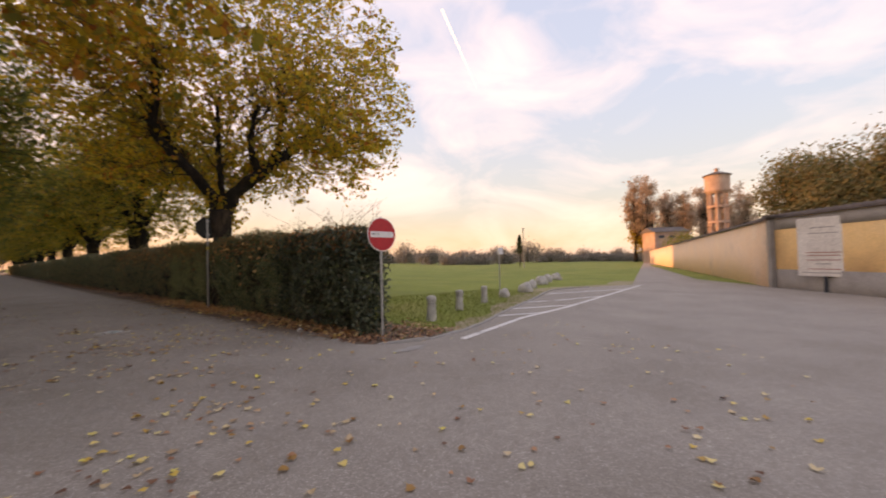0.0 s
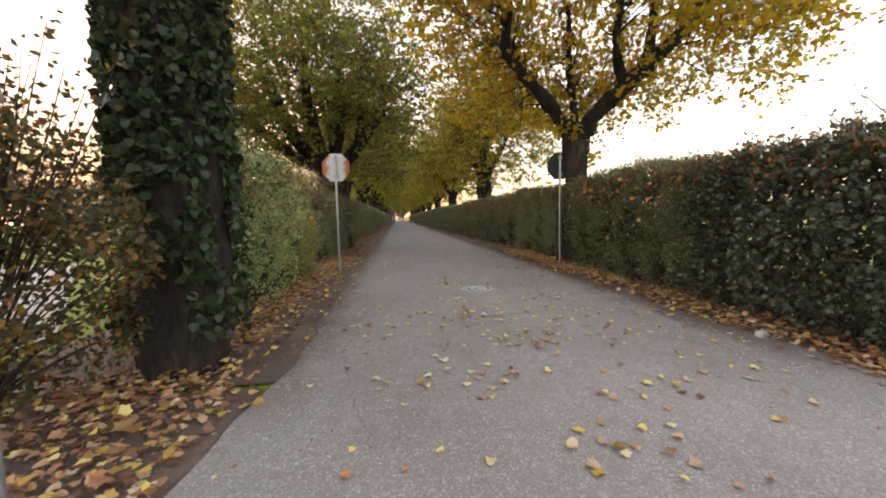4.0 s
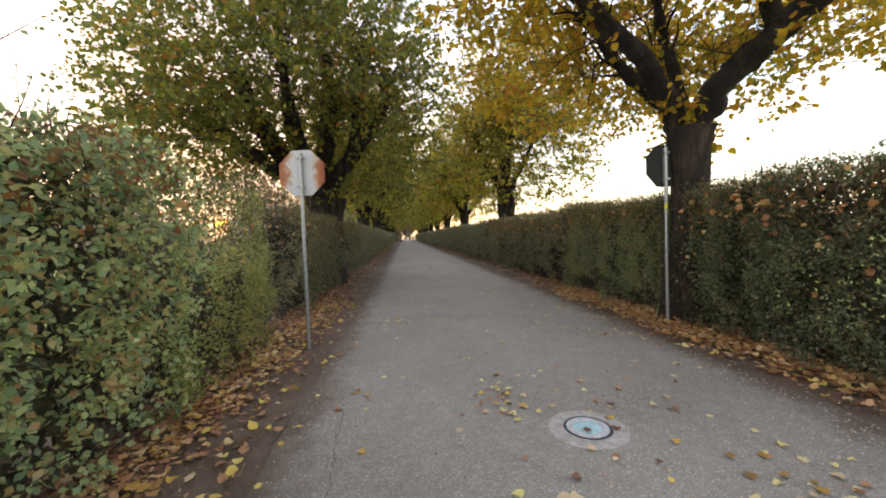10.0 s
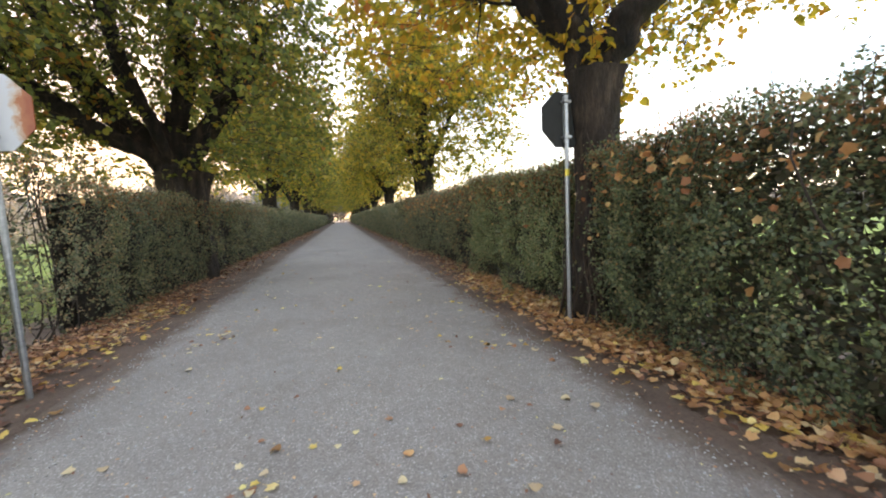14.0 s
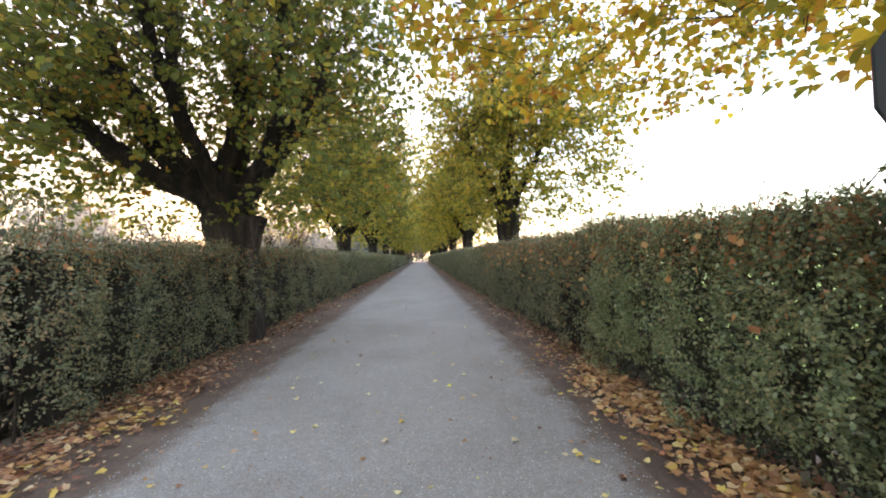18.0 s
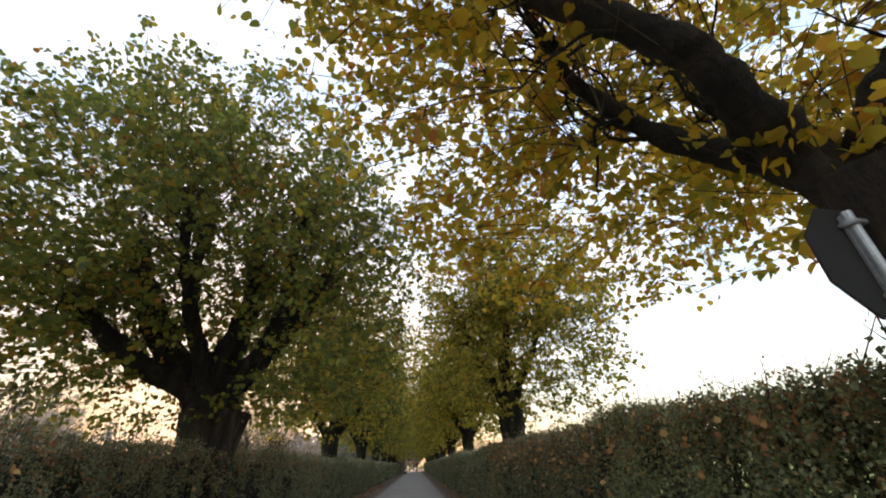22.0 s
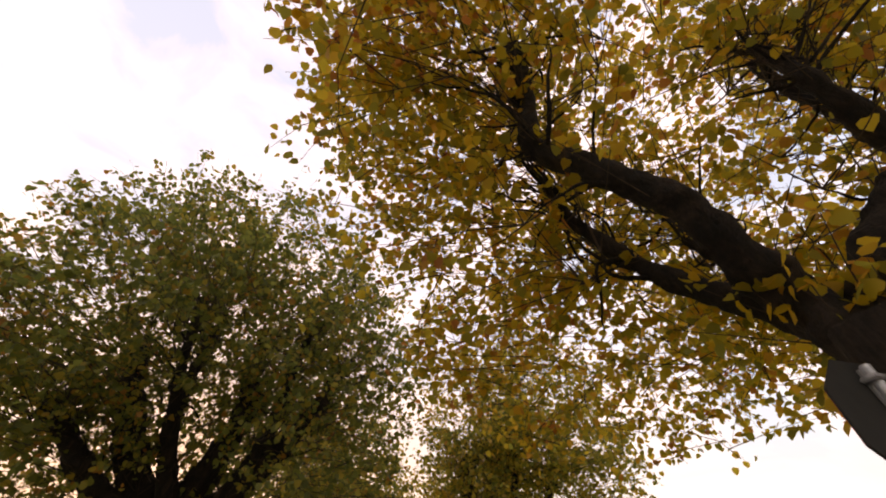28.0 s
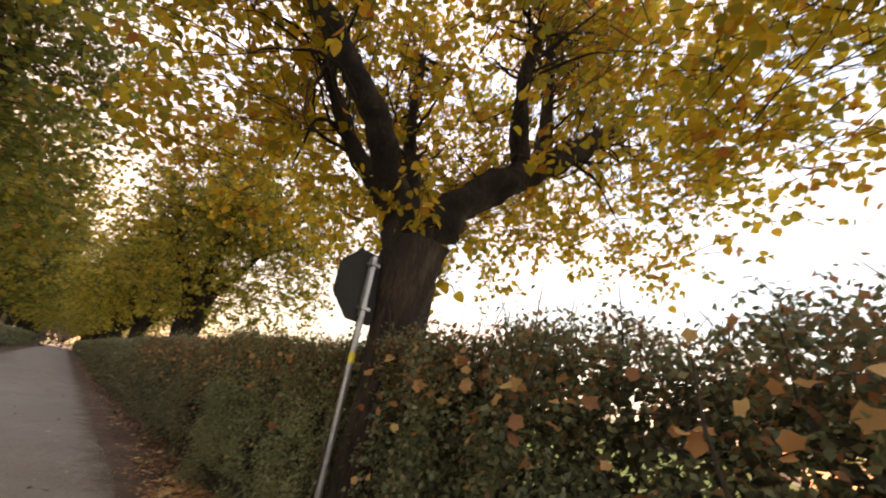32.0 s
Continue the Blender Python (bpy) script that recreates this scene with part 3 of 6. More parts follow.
kerb_run(kerb_left, [(-2.5, -4.86), (-2.75, -5.35), (-3.08, -6.05), (-3.7, -7.2), (-4.6, -8.9)], 0.11, 0.06)
kerb_run(kerb_right, [(2.6, -4.7), (3.3, -5.0), (4.8, -4.9), (6.5, -4.4), (8.1, -3.85), (12.0, -2.7), (17.0, -1.35), (20.0, -2.15)], 0.10, 0.035)


def paint_line(parent, a, b, width):
    """A painted stripe on the junction."""
    a, b = np.array(a, float), np.array(b, float)
    d = (b - a) / np.linalg.norm(b - a)
    s = np.array([-d[1], d[0]]) * width / 2
    steps = max(int(np.linalg.norm(b - a) / 0.4), 2)
    v = []
    for k in range(steps + 1):
        p = a + (b - a) * k / steps
        for e in (p - s, p + s):
            v.append((e[0], e[1], terrain(*e) + 0.0105))
    f = [(2 * k, 2 * k + 2, 2 * k + 3, 2 * k + 1) for k in range(steps)]
    return put("stripe", mesh_np("stripe", v, f, ROADPAINT), parent)


hatch = tagged(new("road_marking"), "worn white painted hatching on the asphalt", "road marking", kind="structure")
paint_line(hatch, (3.95, -5.42), (7.2, -4.85), 0.13)
paint_line(hatch, (7.2, -4.85), (11.9, -4.55), 0.13)
paint_line(hatch, (11.9, -4.55), (22.6, -4.1), 0.13)
for p, q in (((6.9, -4.2), (8.6, -4.75)), ((8.7, -3.7), (11.4, -4.5)), ((11.0, -3.0), (15.0, -4.35)), ((14.6, -2.0), (19.5, -4.2))):
    paint_line(hatch, p, q, 0.13)

CRACK = two_scale("crack_dirt", [(0.3, (0.07, 0.058, 0.047)), (0.7, (0.15, 0.125, 0.105))], 6, 60, 0.95, 0.5, 0.004)


def crack(points, width, seed):
    """A dirt-filled fissure wandering over the asphalt."""
    q = np.random.default_rng(seed)
    line = smooth_line(points, 26)
    line = line + np.stack([np.convolve(q.normal(0, 0.03, len(line)), np.ones(3) / 3, "same"), np.zeros(len(line))], 1)
    half = width * 0.5 * (0.35 + q.random(len(line)))
    v = []
    for (x, y), w in zip(line, half):
        rise = 0.03 * (1 - min(abs(x) / 2.1, 1) ** 2) * min(max((y + 4.3) / 3, 0), 1)
        for e in (-w, w):
            v.append((x + e, y, terrain(x, y) + 0.0125 + rise))
    f = [(2 * k, 2 * k + 1, 2 * k + 3, 2 * k + 2) for k in range(len(line) - 1)]
    ob = put("road_crack", mesh_np("road_crack", v, f, CRACK))
    return tagged(ob, "dark dirt-filled crack in the worn asphalt", "crack", kind="structure")


crack([(-1.72, -2.6), (-1.62, -1.4), (-1.68, -0.2), (-1.75, 0.7), (-1.92, 1.3)], 0.006, 1)
crack([(-1.35, -4.1), (-1.55, -3.4), (-1.68, -2.7)], 0.005, 2)
crack([(1.55, -3.9), (1.7, -3.0), (1.62, -2.2), (1.8, -1.2)], 0.005, 3)

# ---- hedges ----


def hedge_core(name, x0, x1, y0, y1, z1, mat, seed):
    """A lumpy block kept well behind the leaves, for dense twigs and the shade among them."""
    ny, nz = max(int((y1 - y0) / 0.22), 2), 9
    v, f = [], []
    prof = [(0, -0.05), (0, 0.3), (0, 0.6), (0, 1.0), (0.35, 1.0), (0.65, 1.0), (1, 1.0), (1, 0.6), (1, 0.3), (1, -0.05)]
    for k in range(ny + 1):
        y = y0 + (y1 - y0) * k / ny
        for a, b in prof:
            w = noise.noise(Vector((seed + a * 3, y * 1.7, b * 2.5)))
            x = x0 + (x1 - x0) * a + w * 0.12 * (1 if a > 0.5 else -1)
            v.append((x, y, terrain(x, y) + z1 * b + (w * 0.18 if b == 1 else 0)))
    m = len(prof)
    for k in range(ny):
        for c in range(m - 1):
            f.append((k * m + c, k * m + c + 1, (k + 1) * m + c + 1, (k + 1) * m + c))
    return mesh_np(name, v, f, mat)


# Twig brown taken near black: the shade within the hedge is in the colour.
HEDGE_WOOD_SHADE = two_scale("hedge_wood_shade", [(0.3, (0.018, 0.015, 0.010)), (0.7, (0.06, 0.048, 0.032))], 6, 40, 0.95, 1.0, 0.05)


HEDGE_STEM = two_scale("hedge_stem_bark", [(0.3, (0.03, 0.022, 0.016)), (0.7, (0.075, 0.055, 0.04))], 5, 40, 0.95, 0.6, 0.01)


def hedge_leaves(rng, face_x, out, depth, y0, y1, height, per_m, blend0, blend1, bulge=0.16, seed=0.0, thin=9.0, thin_share=0.8, open_share=0.14):
    """Leaf points for one length of hedge: rounded clumps on the road face and the top, fewer behind."""
    n = int((y1 - y0) * per_m)
    y = rng.uniform(y0, y1, n)
    y += np.where(y - y0 < y1 - y, -blend0, blend1) * np.abs(rng.normal(0, 0.22, n))
    where = rng.random(n)
    u = rng.random(n)
    h = np.array([height * (1 + 0.06 * noise.noise(Vector((seed, k * 0.7, 3))) + 0.045 * noise.noise(Vector((seed, k * 3.1, 8)))) for k in y])
    x, z = np.empty(n), np.empty(n)
    face, top = where < 0.58, (where >= 0.58) & (where < 0.88)
    back = ~face & ~top
    inner = back & (rng.random(n) < 0.5)
    z[face] = h[face] * (0.04 + 0.96 * u[face] ** 0.85)
    x[face] = 0.0
    z[top] = h[top] * (1 - 0.24 * rng.random(top.sum()) ** 2)
    x[top] = u[top] * depth
    z[back] = h[back] * u[back]
    x[back] = depth
    lump = np.array([noise.noise(Vector((seed, yy * 1.6, zz * 1.9))) + 0.6 * noise.noise(Vector((seed + 5, yy * 4.3, zz * 4.6))) for yy, zz in zip(y, z)])
    # clumps: every leaf belongs to the nearest one of many loose domes
    if y1 - y0 < 30:
        m = int((y1 - y0 + 1) * height / 0.11)
        cy, cz, cw = rng.uniform(y0 - 0.5, y1 + 0.5, m), rng.uniform(0, height * 1.05, m), rng.random(m)
        near_d, near_k = np.full(n, 9.0), np.zeros(n, int)
        for k in range(m):
            d = np.hypot(y - cy[k], (z - cz[k]) * 0.8)
            hit = d < near_d
            near_d[hit], near_k[hit] = d[hit], k
        dome = 1 - np.clip(near_d / 0.29, 0, 1.3) ** 2
        share = np.where(cw[near_k] < open_share, 0.30, 1.0)
        out_by = 0.17 * dome + 0.14 * (cw[near_k] - 0.5)
        edges = np.cumsum(rng.uniform(0.5, 0.95, int((y1 - y0 + 2) / 0.5) + 2)) + y0 - 1.0
        gap = np.abs(y[:, None] + 0.05 * lump[:, None] - edges[None]).min(1)
        out_by -= 0.22 * np.exp(-(gap / 0.085) ** 2)
        share = share * (1 - 0.5 * np.exp(-(gap / 0.06) ** 2))
        nrm = np.stack([np.full(n, -out * 0.9), (y - cy[near_k]) * 4.5, 0.35 + (z - cz[near_k]) * 4.5], 1)
    else:
        dome, share, out_by = np.zeros(n), np.ones(n), lump * 0.1
        nrm = np.tile((-out * 1.1, 0, 0.9), (n, 1))
    nrm[top] += (0, 0, 1.0)
    taper = 0.24 * np.clip(0.5 - z / h, 0, 1)
    x = np.where(face, taper - lump * bulge - out_by, np.where(back, depth + lump * bulge, x))
    x += np.abs(rng.normal(0, 0.06, n)) * np.where(face, 1, -1)
    z += np.where(top, lump * 0.06 + 0.07 * dome + rng.normal(0, 0.03, n), 0)
    x = np.where(inner, rng.uniform(0.08, 0.95, n) * depth, x)
    keep = (lump > -0.66 + 0.12 * rng.normal(size=n)) | top
    keep &= rng.random(n) < np.where(top, np.maximum(share, 0.7), share)
    keep &= (rng.random(n) < 0.55 + 0.5 * np.clip(dome + 0.4, 0, 1)) | top
    keep &= (z < thin) | (rng.random(n) < thin_share)
    keep &= (z > 0.42) | (rng.random(n) < 0.55 + 0.3 * (lump > 0))
    x, y, z = x[keep], y[keep], z[keep]
    gx = face_x + out * x
    g = np.array([terrain(a, b) for a, b in zip(gx, y)])
    return np.concatenate([np.stack([gx, y, g + z], 1), nrm[keep]], 1)


def sprays(r, pts, out, leaves):
    """Every few leaf places become one leafy twig reaching outwards and up."""
    base, nrm = pts[::leaves, :3], pts[::leaves, 3:]
    n = len(base)
    way = unit(r.normal(0, 0.75, (n, 3)) + np.array([-out * 0.75, 0, 0.45]))
    t = np.linspace(-0.5, 1, leaves)[None, :, None]
    p = base[:, None] + way[:, None] * t * r.uniform(0.02, 0.10, (n, 1, 1)) + r.normal(0, 0.02, (n, leaves, 3))
    return np.concatenate([p.reshape(-1, 3), np.repeat(nrm, leaves, 0)], 1)


def whips(rng, pts, count, length, mat_leaf, leaf, parent, lean=0.25):
    """Thin untrimmed shoots standing out of a hedge top, with a few leaves."""
    geos, lp = [], []
    for k in rng.integers(0, len(pts), count):
        p = pts[k]
        L = length * rng.uniform(0.35, 1.1)
        d = np.array([rng.normal(0, lean), rng.normal(0, lean), 1.0])
        line = [p - (0, 0, 0.15), p + d * L * 0.5 + rng.normal(0, 0.02, 3), p + d * L + rng.normal(0, 0.05, 3)]
        geos.append(tube(line, [0.005, 0.0035, 0.0015], 3, cap=False))
        for s in np.arange(0.25, 1.0, 0.13):
            lp.append(p + d * L * s + rng.normal(0, 0.025, 3))
    tagged(put("whip", mesh_np("whip", *join(geos), TWIG), parent), kind="stuff")
    tagged(put("whip_foliage", mesh_np("whip_foliage", *leaf_cloud(rng, np.array(lp), leaf, 0.2), mat_leaf), parent), kind="stuff")


def hedge(label, face_x, out, depth, runs, height, seed, group=""):
    """runs: (y0, y1, leaves per metre, leaf size, leaf material, height factor)."""
    h = thing("hedge", (0, 0, 0), label, "hedge", "hedges along the avenue")
    h.matrix_world = Matrix()
    r = np.random.default_rng(seed)
    y_all = [q[0] for q in runs] + [runs[-1][1]]
    for k, (y0, y1, per, size, mat, hf) in enumerate(runs):
        blend0 = 1.0 if k > 0 and y0 == runs[k - 1][1] else 0.0
        blend1 = 1.0 if k < len(runs) - 1 and runs[k + 1][0] == y1 else 0.0
        pts = hedge_leaves(r, face_x, out, depth, y0, y1, height * hf, per, blend0, blend1, seed=seed * 1.7, thin=1.4 if mat in (HEDGE_PALE, HEDGE_THIN) else 9.0,
                           thin_share=0.045 if mat == HEDGE_PALE else 0.34, open_share=0.4 if mat == HEDGE_THIN else 0.14)
        if y0 < 12:
            pts = sprays(r, pts, out, 5)
        for end in ([y0] if k == 0 or y0 > runs[k - 1][1] else []) + ([y1] if k == len(runs) - 1 or runs[k + 1][0] > y1 else []):
            m = int(per * 0.45)
            e = np.stack([face_x + out * r.uniform(0, depth, m), end + r.normal(0, 0.09, m) + (0.08 if end == y0 else -0.08), height * hf * r.random(m) ** 0.8], 1)
            e[:, 2] += [terrain(*q[:2]) for q in e]
            side = np.tile((-out * 0.3, -1.0 if end == y0 else 1.0, 0.5), (m, 1))
            pts = np.concatenate([pts, np.concatenate([e, side], 1)])
        if y0 < 12:
            ruddy = (pts[:, 2] > height * hf * (0.78 + 0.09 * r.normal(size=len(pts)))) & (r.random(len(pts)) < (0.08 if mat == HEDGE_PALE else 0.45 if out > 0 else 0.35))
            tagged(put("ruddy_foliage", mesh_np("ruddy_foliage", *leaf_cloud(r, pts[ruddy, :3], size, 0.25, face=pts[ruddy, 3:]), HEDGE_RED), h, "reddish brown leaves along the top"), kind="stuff")
            m = int((y1 - y0) * 6)
            sy = r.uniform(y0, y1, m)
            foot = np.stack([face_x + out * r.uniform(0.18, depth - 0.15, m), sy, np.zeros(m)], 1)
            head = foot + np.stack([r.normal(0, 0.14, m), r.normal(0, 0.3, m), height * hf * r.uniform(0.7, 1.0, m)], 1)
            head[:, 1] = np.clip(head[:, 1], y0 + 0.12, y1 - 0.12)
            s = np.linspace(0, 1, 7)[None, :, None]
            stems = foot[:, None] * (1 - s) + head[:, None] * s + np.sin(s * 6) * r.normal(0, 0.075, (m, 1, 3))
            tagged(put("stem", mesh_np("stem", *thin_tubes(stems, 0.016, 0.005), HEDGE_STEM), h, "bare woody stems inside the hedge"), kind="stuff")
            m = int((y1 - y0) * (40 if mat == HEDGE_PALE else 110))
            sy = r.uniform(y0, y1, m)
            foot = np.stack([face_x + out * r.uniform(0.1, 0.6, m), sy, height * r.random(m)], 1)
            tips = foot + np.stack([-out * np.abs(r.normal(0.12, 0.1, m)), r.normal(0, 0.22, m), r.normal(0.1, 0.2, m)], 1)
            s = np.linspace(0, 1, 4)[None, :, None]
            tagged(put("twig_growth", mesh_np("twig_growth", *thin_tubes(foot[:, None] * (1 - s) + tips[:, None] * s, 0.006, 0.002), HEDGE_STEM), h), kind="stuff")
            pts = pts[~ruddy]
        tagged(put("foliage", mesh_np("foliage", *leaf_cloud(r, pts[:, :3], size, 0.25, face=pts[:, 3:]), mat), h), kind="stuff")
        x0, x1 = face_x + out * (0.33 if y0 < 12 else 0.2), face_x + out * (depth - 0.22)
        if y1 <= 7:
            # large leaves coloured dark, so gaps show the hedge's inner shade
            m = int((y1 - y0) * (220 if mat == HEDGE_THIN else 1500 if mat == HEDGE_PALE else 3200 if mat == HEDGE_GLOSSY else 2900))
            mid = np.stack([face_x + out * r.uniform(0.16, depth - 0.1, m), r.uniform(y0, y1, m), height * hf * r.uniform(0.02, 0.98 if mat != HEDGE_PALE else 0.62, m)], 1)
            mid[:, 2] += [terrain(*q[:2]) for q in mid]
            tagged(put("inner_foliage", mesh_np("inner_foliage", *leaf_cloud(r, mid, 0.085, 0.25, face=(-out * 1.1, 0, 0.5)), HEDGE_INNER_SHADE), h, "inner leaves, the hedge's inner shade put into their dark colour"), kind="stuff")
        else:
            tagged(put("inner_shade_core", hedge_core("inner_shade_core", x0, x1, y0 + (0.22 if k == 0 or y0 > runs[k - 1][1] else -0.02), y1 - (0.22 if k == len(runs) - 1 or runs[k + 1][0] > y1 else -0.02), height * hf * (0.70 if mat in (HEDGE_PALE, HEDGE_THIN) else 0.92), HEDGE_WOOD_SHADE, seed), h), kind="stuff")
        if y0 < 25:
            tops = pts[pts[:, 2] > height * hf * 0.9, :3]
            whips(r, tops, int((y1 - y0) * (14 if mat == HEDGE_LOOSE else 12 if mat == HEDGE_GLOSSY else 8 if mat == HEDGE_PALE else 24)), 0.5 if mat in (HEDGE_LOOSE, HEDGE_GLOSSY) else 0.22, mat, min(size * 0.7, 0.036), h, 1.1 if mat == HEDGE_GLOSSY else 0.35)
    return h


hedge("tall clipped dark green hedge with a leaf-littered foot", 2.74, 1, 0.72,
      [(-4.02, -1.3, 6200, 0.064, HEDGE_GLOSSY, 1.0), (-1.3, 2.3, 14000, 0.037, HEDGE_DEEP, 1.0)], 1.93, 11)
hedge("clipped dark green hedge with rusty autumn leaves caught in it", 2.80, 1, 0.75,
      [(3.12, 6.5, 13000, 0.037, HEDGE_GREEN, 1.0), (6.5, 15.0, 5600, 0.05, HEDGE_DARK, 0.99), (15.9, 40, 1900, 0.08, HEDGE_DARK, 1.0), (40, 130, 260, 0.2, HEDGE_DARK, 1.0)], 1.95, 12)
hedge("overgrown pale green hedge, taller and looser than the rest", -3.05, -1, 0.95,
      [(-2.0, 0.6, 7400, 0.056, HEDGE_LOOSE, 1.0), (0.6, 2.9, 8600, 0.042, HEDGE_PALE, 1.0)], 2.15, 13)
hedge("clipped green hedge, thin in places, along the lane", -3.2, -1, 0.8,
      [(2.9, 5.3, 6000, 0.040, HEDGE_THIN, 1.17), (5.3, 9.6, 7600, 0.042, HEDGE_DARK, 1.0), (9.95, 18, 3400, 0.058, HEDGE_DARK, 1.0), (18, 40, 1500, 0.085, HEDGE_DARK, 1.0), (40, 130, 260, 0.2, HEDGE_DARK, 1.0)], 1.98, 14)

hedge("sparse hedge growth closing the gap behind the yellow linden", 3.42, 1, 0.4, [(2.1, 3.4, 3200, 0.046, HEDGE_DARK, 1.0)], 1.8, 15)

caught = np.random.default_rng(61)
for face_x, side, y0, y1, count in ((2.66, 1, -1.5, 14, 360), (2.62, 1, -1.6, 2.4, 110), (-3.02, -1, -2, 10, 60)):
    y = caught.uniform(y0, y1, count)
    z = 1.95 - np.abs(caught.normal(0, 0.42, count))
    p = np.stack([face_x - side * caught.uniform(-0.05, 0.2, count) + side * 1.0 * (z > 1.8) * caught.random(count), y, np.clip(z, 0.25, 2.02)], 1)
    p = p[(p[:, 0] < 0) | (p[:, 1] < 2.2) | (p[:, 1] > 3.2)]
    ob = put("caught_leaves", mesh_np("caught_leaves", *leaf_cloud(caught, p, 0.062, 0.3, shape=FALLEN[0], face=(-side * 0.8, 0, 0.6)), RUST_LEAF))
    tagged(ob, "rusty fallen leaves caught on the clipped hedge", "leaves", kind="stuff")

# ---- trees ----


def shoots(r, knob, out, count, length, per, spread=0.75, lift=0.75, bare=0.16):
    """Thin shoots bursting from a pollard head; gives their lines and the leaf points along them."""
    d = unit(out * 0.55 + np.array([0, 0, lift]) + r.normal(0, spread, (count, 3)))
    d[:, 2] = np.maximum(d[:, 2], -0.45)
    L = length * r.uniform(0.45, 1.1, count)
    bend = r.normal(0, 0.18, (count, 3)) + np.array([0, 0, 0.12])
    s = np.linspace(0, 1, 5)
    lines = knob + d[:, None] * (L[:, None] * s)[..., None] + bend[:, None] * (L[:, None] * s ** 2)[..., None]
    t = r.uniform(bare, 1.03, (count, per)) ** 0.8
    pts = knob + d[:, None] * (L[:, None] * t)[..., None] + bend[:, None] * (L[:, None] * t ** 2)[..., None]
    pts = pts.reshape(-1, 3) + r.normal(0, 0.055, (count * per, 3))
    return lines, pts


def pollard(name, label, base, crotch, limbs, leaf_mat, seed, radius=0.34, count=26, length=2.6, per=34, leaf=0.105, shape=OVAL, near=True,
            extra=0, fill=None, shell=0.45, drop=0.9, bark=BARK, gaps=-0.16, bare=0.16, hollow=None, group="linden trees along the avenue"):
    """A pollarded linden: trunk, thick limbs ending in knuckled heads, bursts of shoots with leaves.
    limbs: lists of points after the crotch with the limb's first radius."""
    r = np.random.default_rng(seed)
    bx, by = base
    bz = terrain(bx, by) - 0.06
    tree = thing(name, (bx, by, bz), label, "tree", group)
    o = np.array([bx, by, bz])
    crotch = np.array(crotch, float) - o
    sides = 44 if near else 10
    trunk_pts = smooth_line([(0, 0, -0.15), (0.01, 0.0, 0.15), (0.02, 0.02, 0.6), crotch * (0.6, 0.6, 0.55), crotch, crotch + (0, 0, 0.25)], 10 if near else 2)
    u = np.linspace(0, 1, len(trunk_pts))
    rad = radius * (0.86 + 0.55 * np.exp(-u * 16) + 0.14 * np.clip(u - 0.72, 0, 1) / 0.28 * (u < 0.95))
    rad[-1] *= 0.55
    put("trunk", mesh_np("trunk", *tube(trunk_pts, rad, sides, 0.34 if near else 0.1, 5.0, grain=0.18), bark, True), tree)
    lines, leaves = [], []
    for pts, r0, r1 in limbs:
        line = smooth_line(np.concatenate([[crotch * (0.98, 0.98, 0.96)], np.array(pts, float) - o]) if len(pts[0]) == 3 and r0 > 0 else np.array(pts, float) - o, 14 if near else 3)
        w = np.linspace(abs(r0), r1, len(line)) * (1 + (0.0 if near else 0.14) * np.sin(np.arange(len(line)) * 1.9 + r.random() * 6))
        if near:
            at = np.arange(len(line)) / len(line)
            for burl in r.uniform(0.15, 0.98, 5):
                w *= 1 + r.uniform(0.03, 0.13) * np.exp(-((at - burl) / 0.03) ** 2)
        w[-1] *= 1.25
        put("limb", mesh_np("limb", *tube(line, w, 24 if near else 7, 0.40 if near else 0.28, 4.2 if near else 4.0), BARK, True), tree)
        end = line[-1]
        out = unit(np.array([end[0], end[1], 0.3]))
        heads = [(end, 1.0), (line[int(len(line) * 0.62)], 0.55), (line[int(len(line) * 0.8)], 0.45)]
        if near:
            stubs = []
            for k in range(28):
                at = 1 - 0.55 * r.random() ** 1.6
                p = line[min(int(at * len(line)), len(line) - 1)].copy()
                way = unit(out * 0.75 + r.normal(0, 0.75, 3) + (0, 0, 0.15))
                turn = r.normal(0, 0.20, 3) + (0, 0, 0.10)
                size = r.uniform(0.6, 1.25)
                pts_b = [p]
                for _ in range(9):
                    way = unit(way + turn + r.normal(0, 0.20, 3))
                    p = p + way * r.uniform(0.07, 0.14) * size
                    pts_b.append(p)
                stubs.append(tube(np.array(pts_b), np.linspace(0.024, 0.005, 10) * size, 6, 0.25, 9.0, cap=False))
                if k % 2:
                    a, b = shoots(r, p, out, 5, length * 0.5, 12, bare=bare)
                    lines.append(a)
                    leaves.append(b)
            rods = line[r.integers(int(len(line) * 0.25), len(line), 34)]
            rise = unit(r.normal(0, 0.4, (34, 3)) + out * 0.25 + (0, 0, 1.0)) * r.uniform(0.6, 1.9, (34, 1))
            step = np.linspace(0, 1, 5)[None, :, None]
            lines.append(rods[:, None] + rise[:, None] * step + r.normal(0, 0.12, (34, 1, 3)) * step ** 2)
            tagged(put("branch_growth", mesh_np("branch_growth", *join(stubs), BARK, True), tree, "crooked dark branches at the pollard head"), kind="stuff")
        for head, share in heads:
            a, b = shoots(r, head, out, max(int(count * share), 3), length * (0.7 + 0.3 * share), per, bare=bare)
            lines.append(a)
            leaves.append(b)
    if extra:
        a, b = shoots(r, crotch + (0, 0, 0.1), np.zeros(3), extra, 0.9, 12, 1.2, 0.2)
        lines.append(a)
        leaves.append(b)
    for (fx, fy, fz), (ax, ay, az), m in fill or ():
        sprays = m // 14
        q = unit(r.normal(0, 1, (sprays, 3))) * (r.random((sprays, 1)) ** shell)
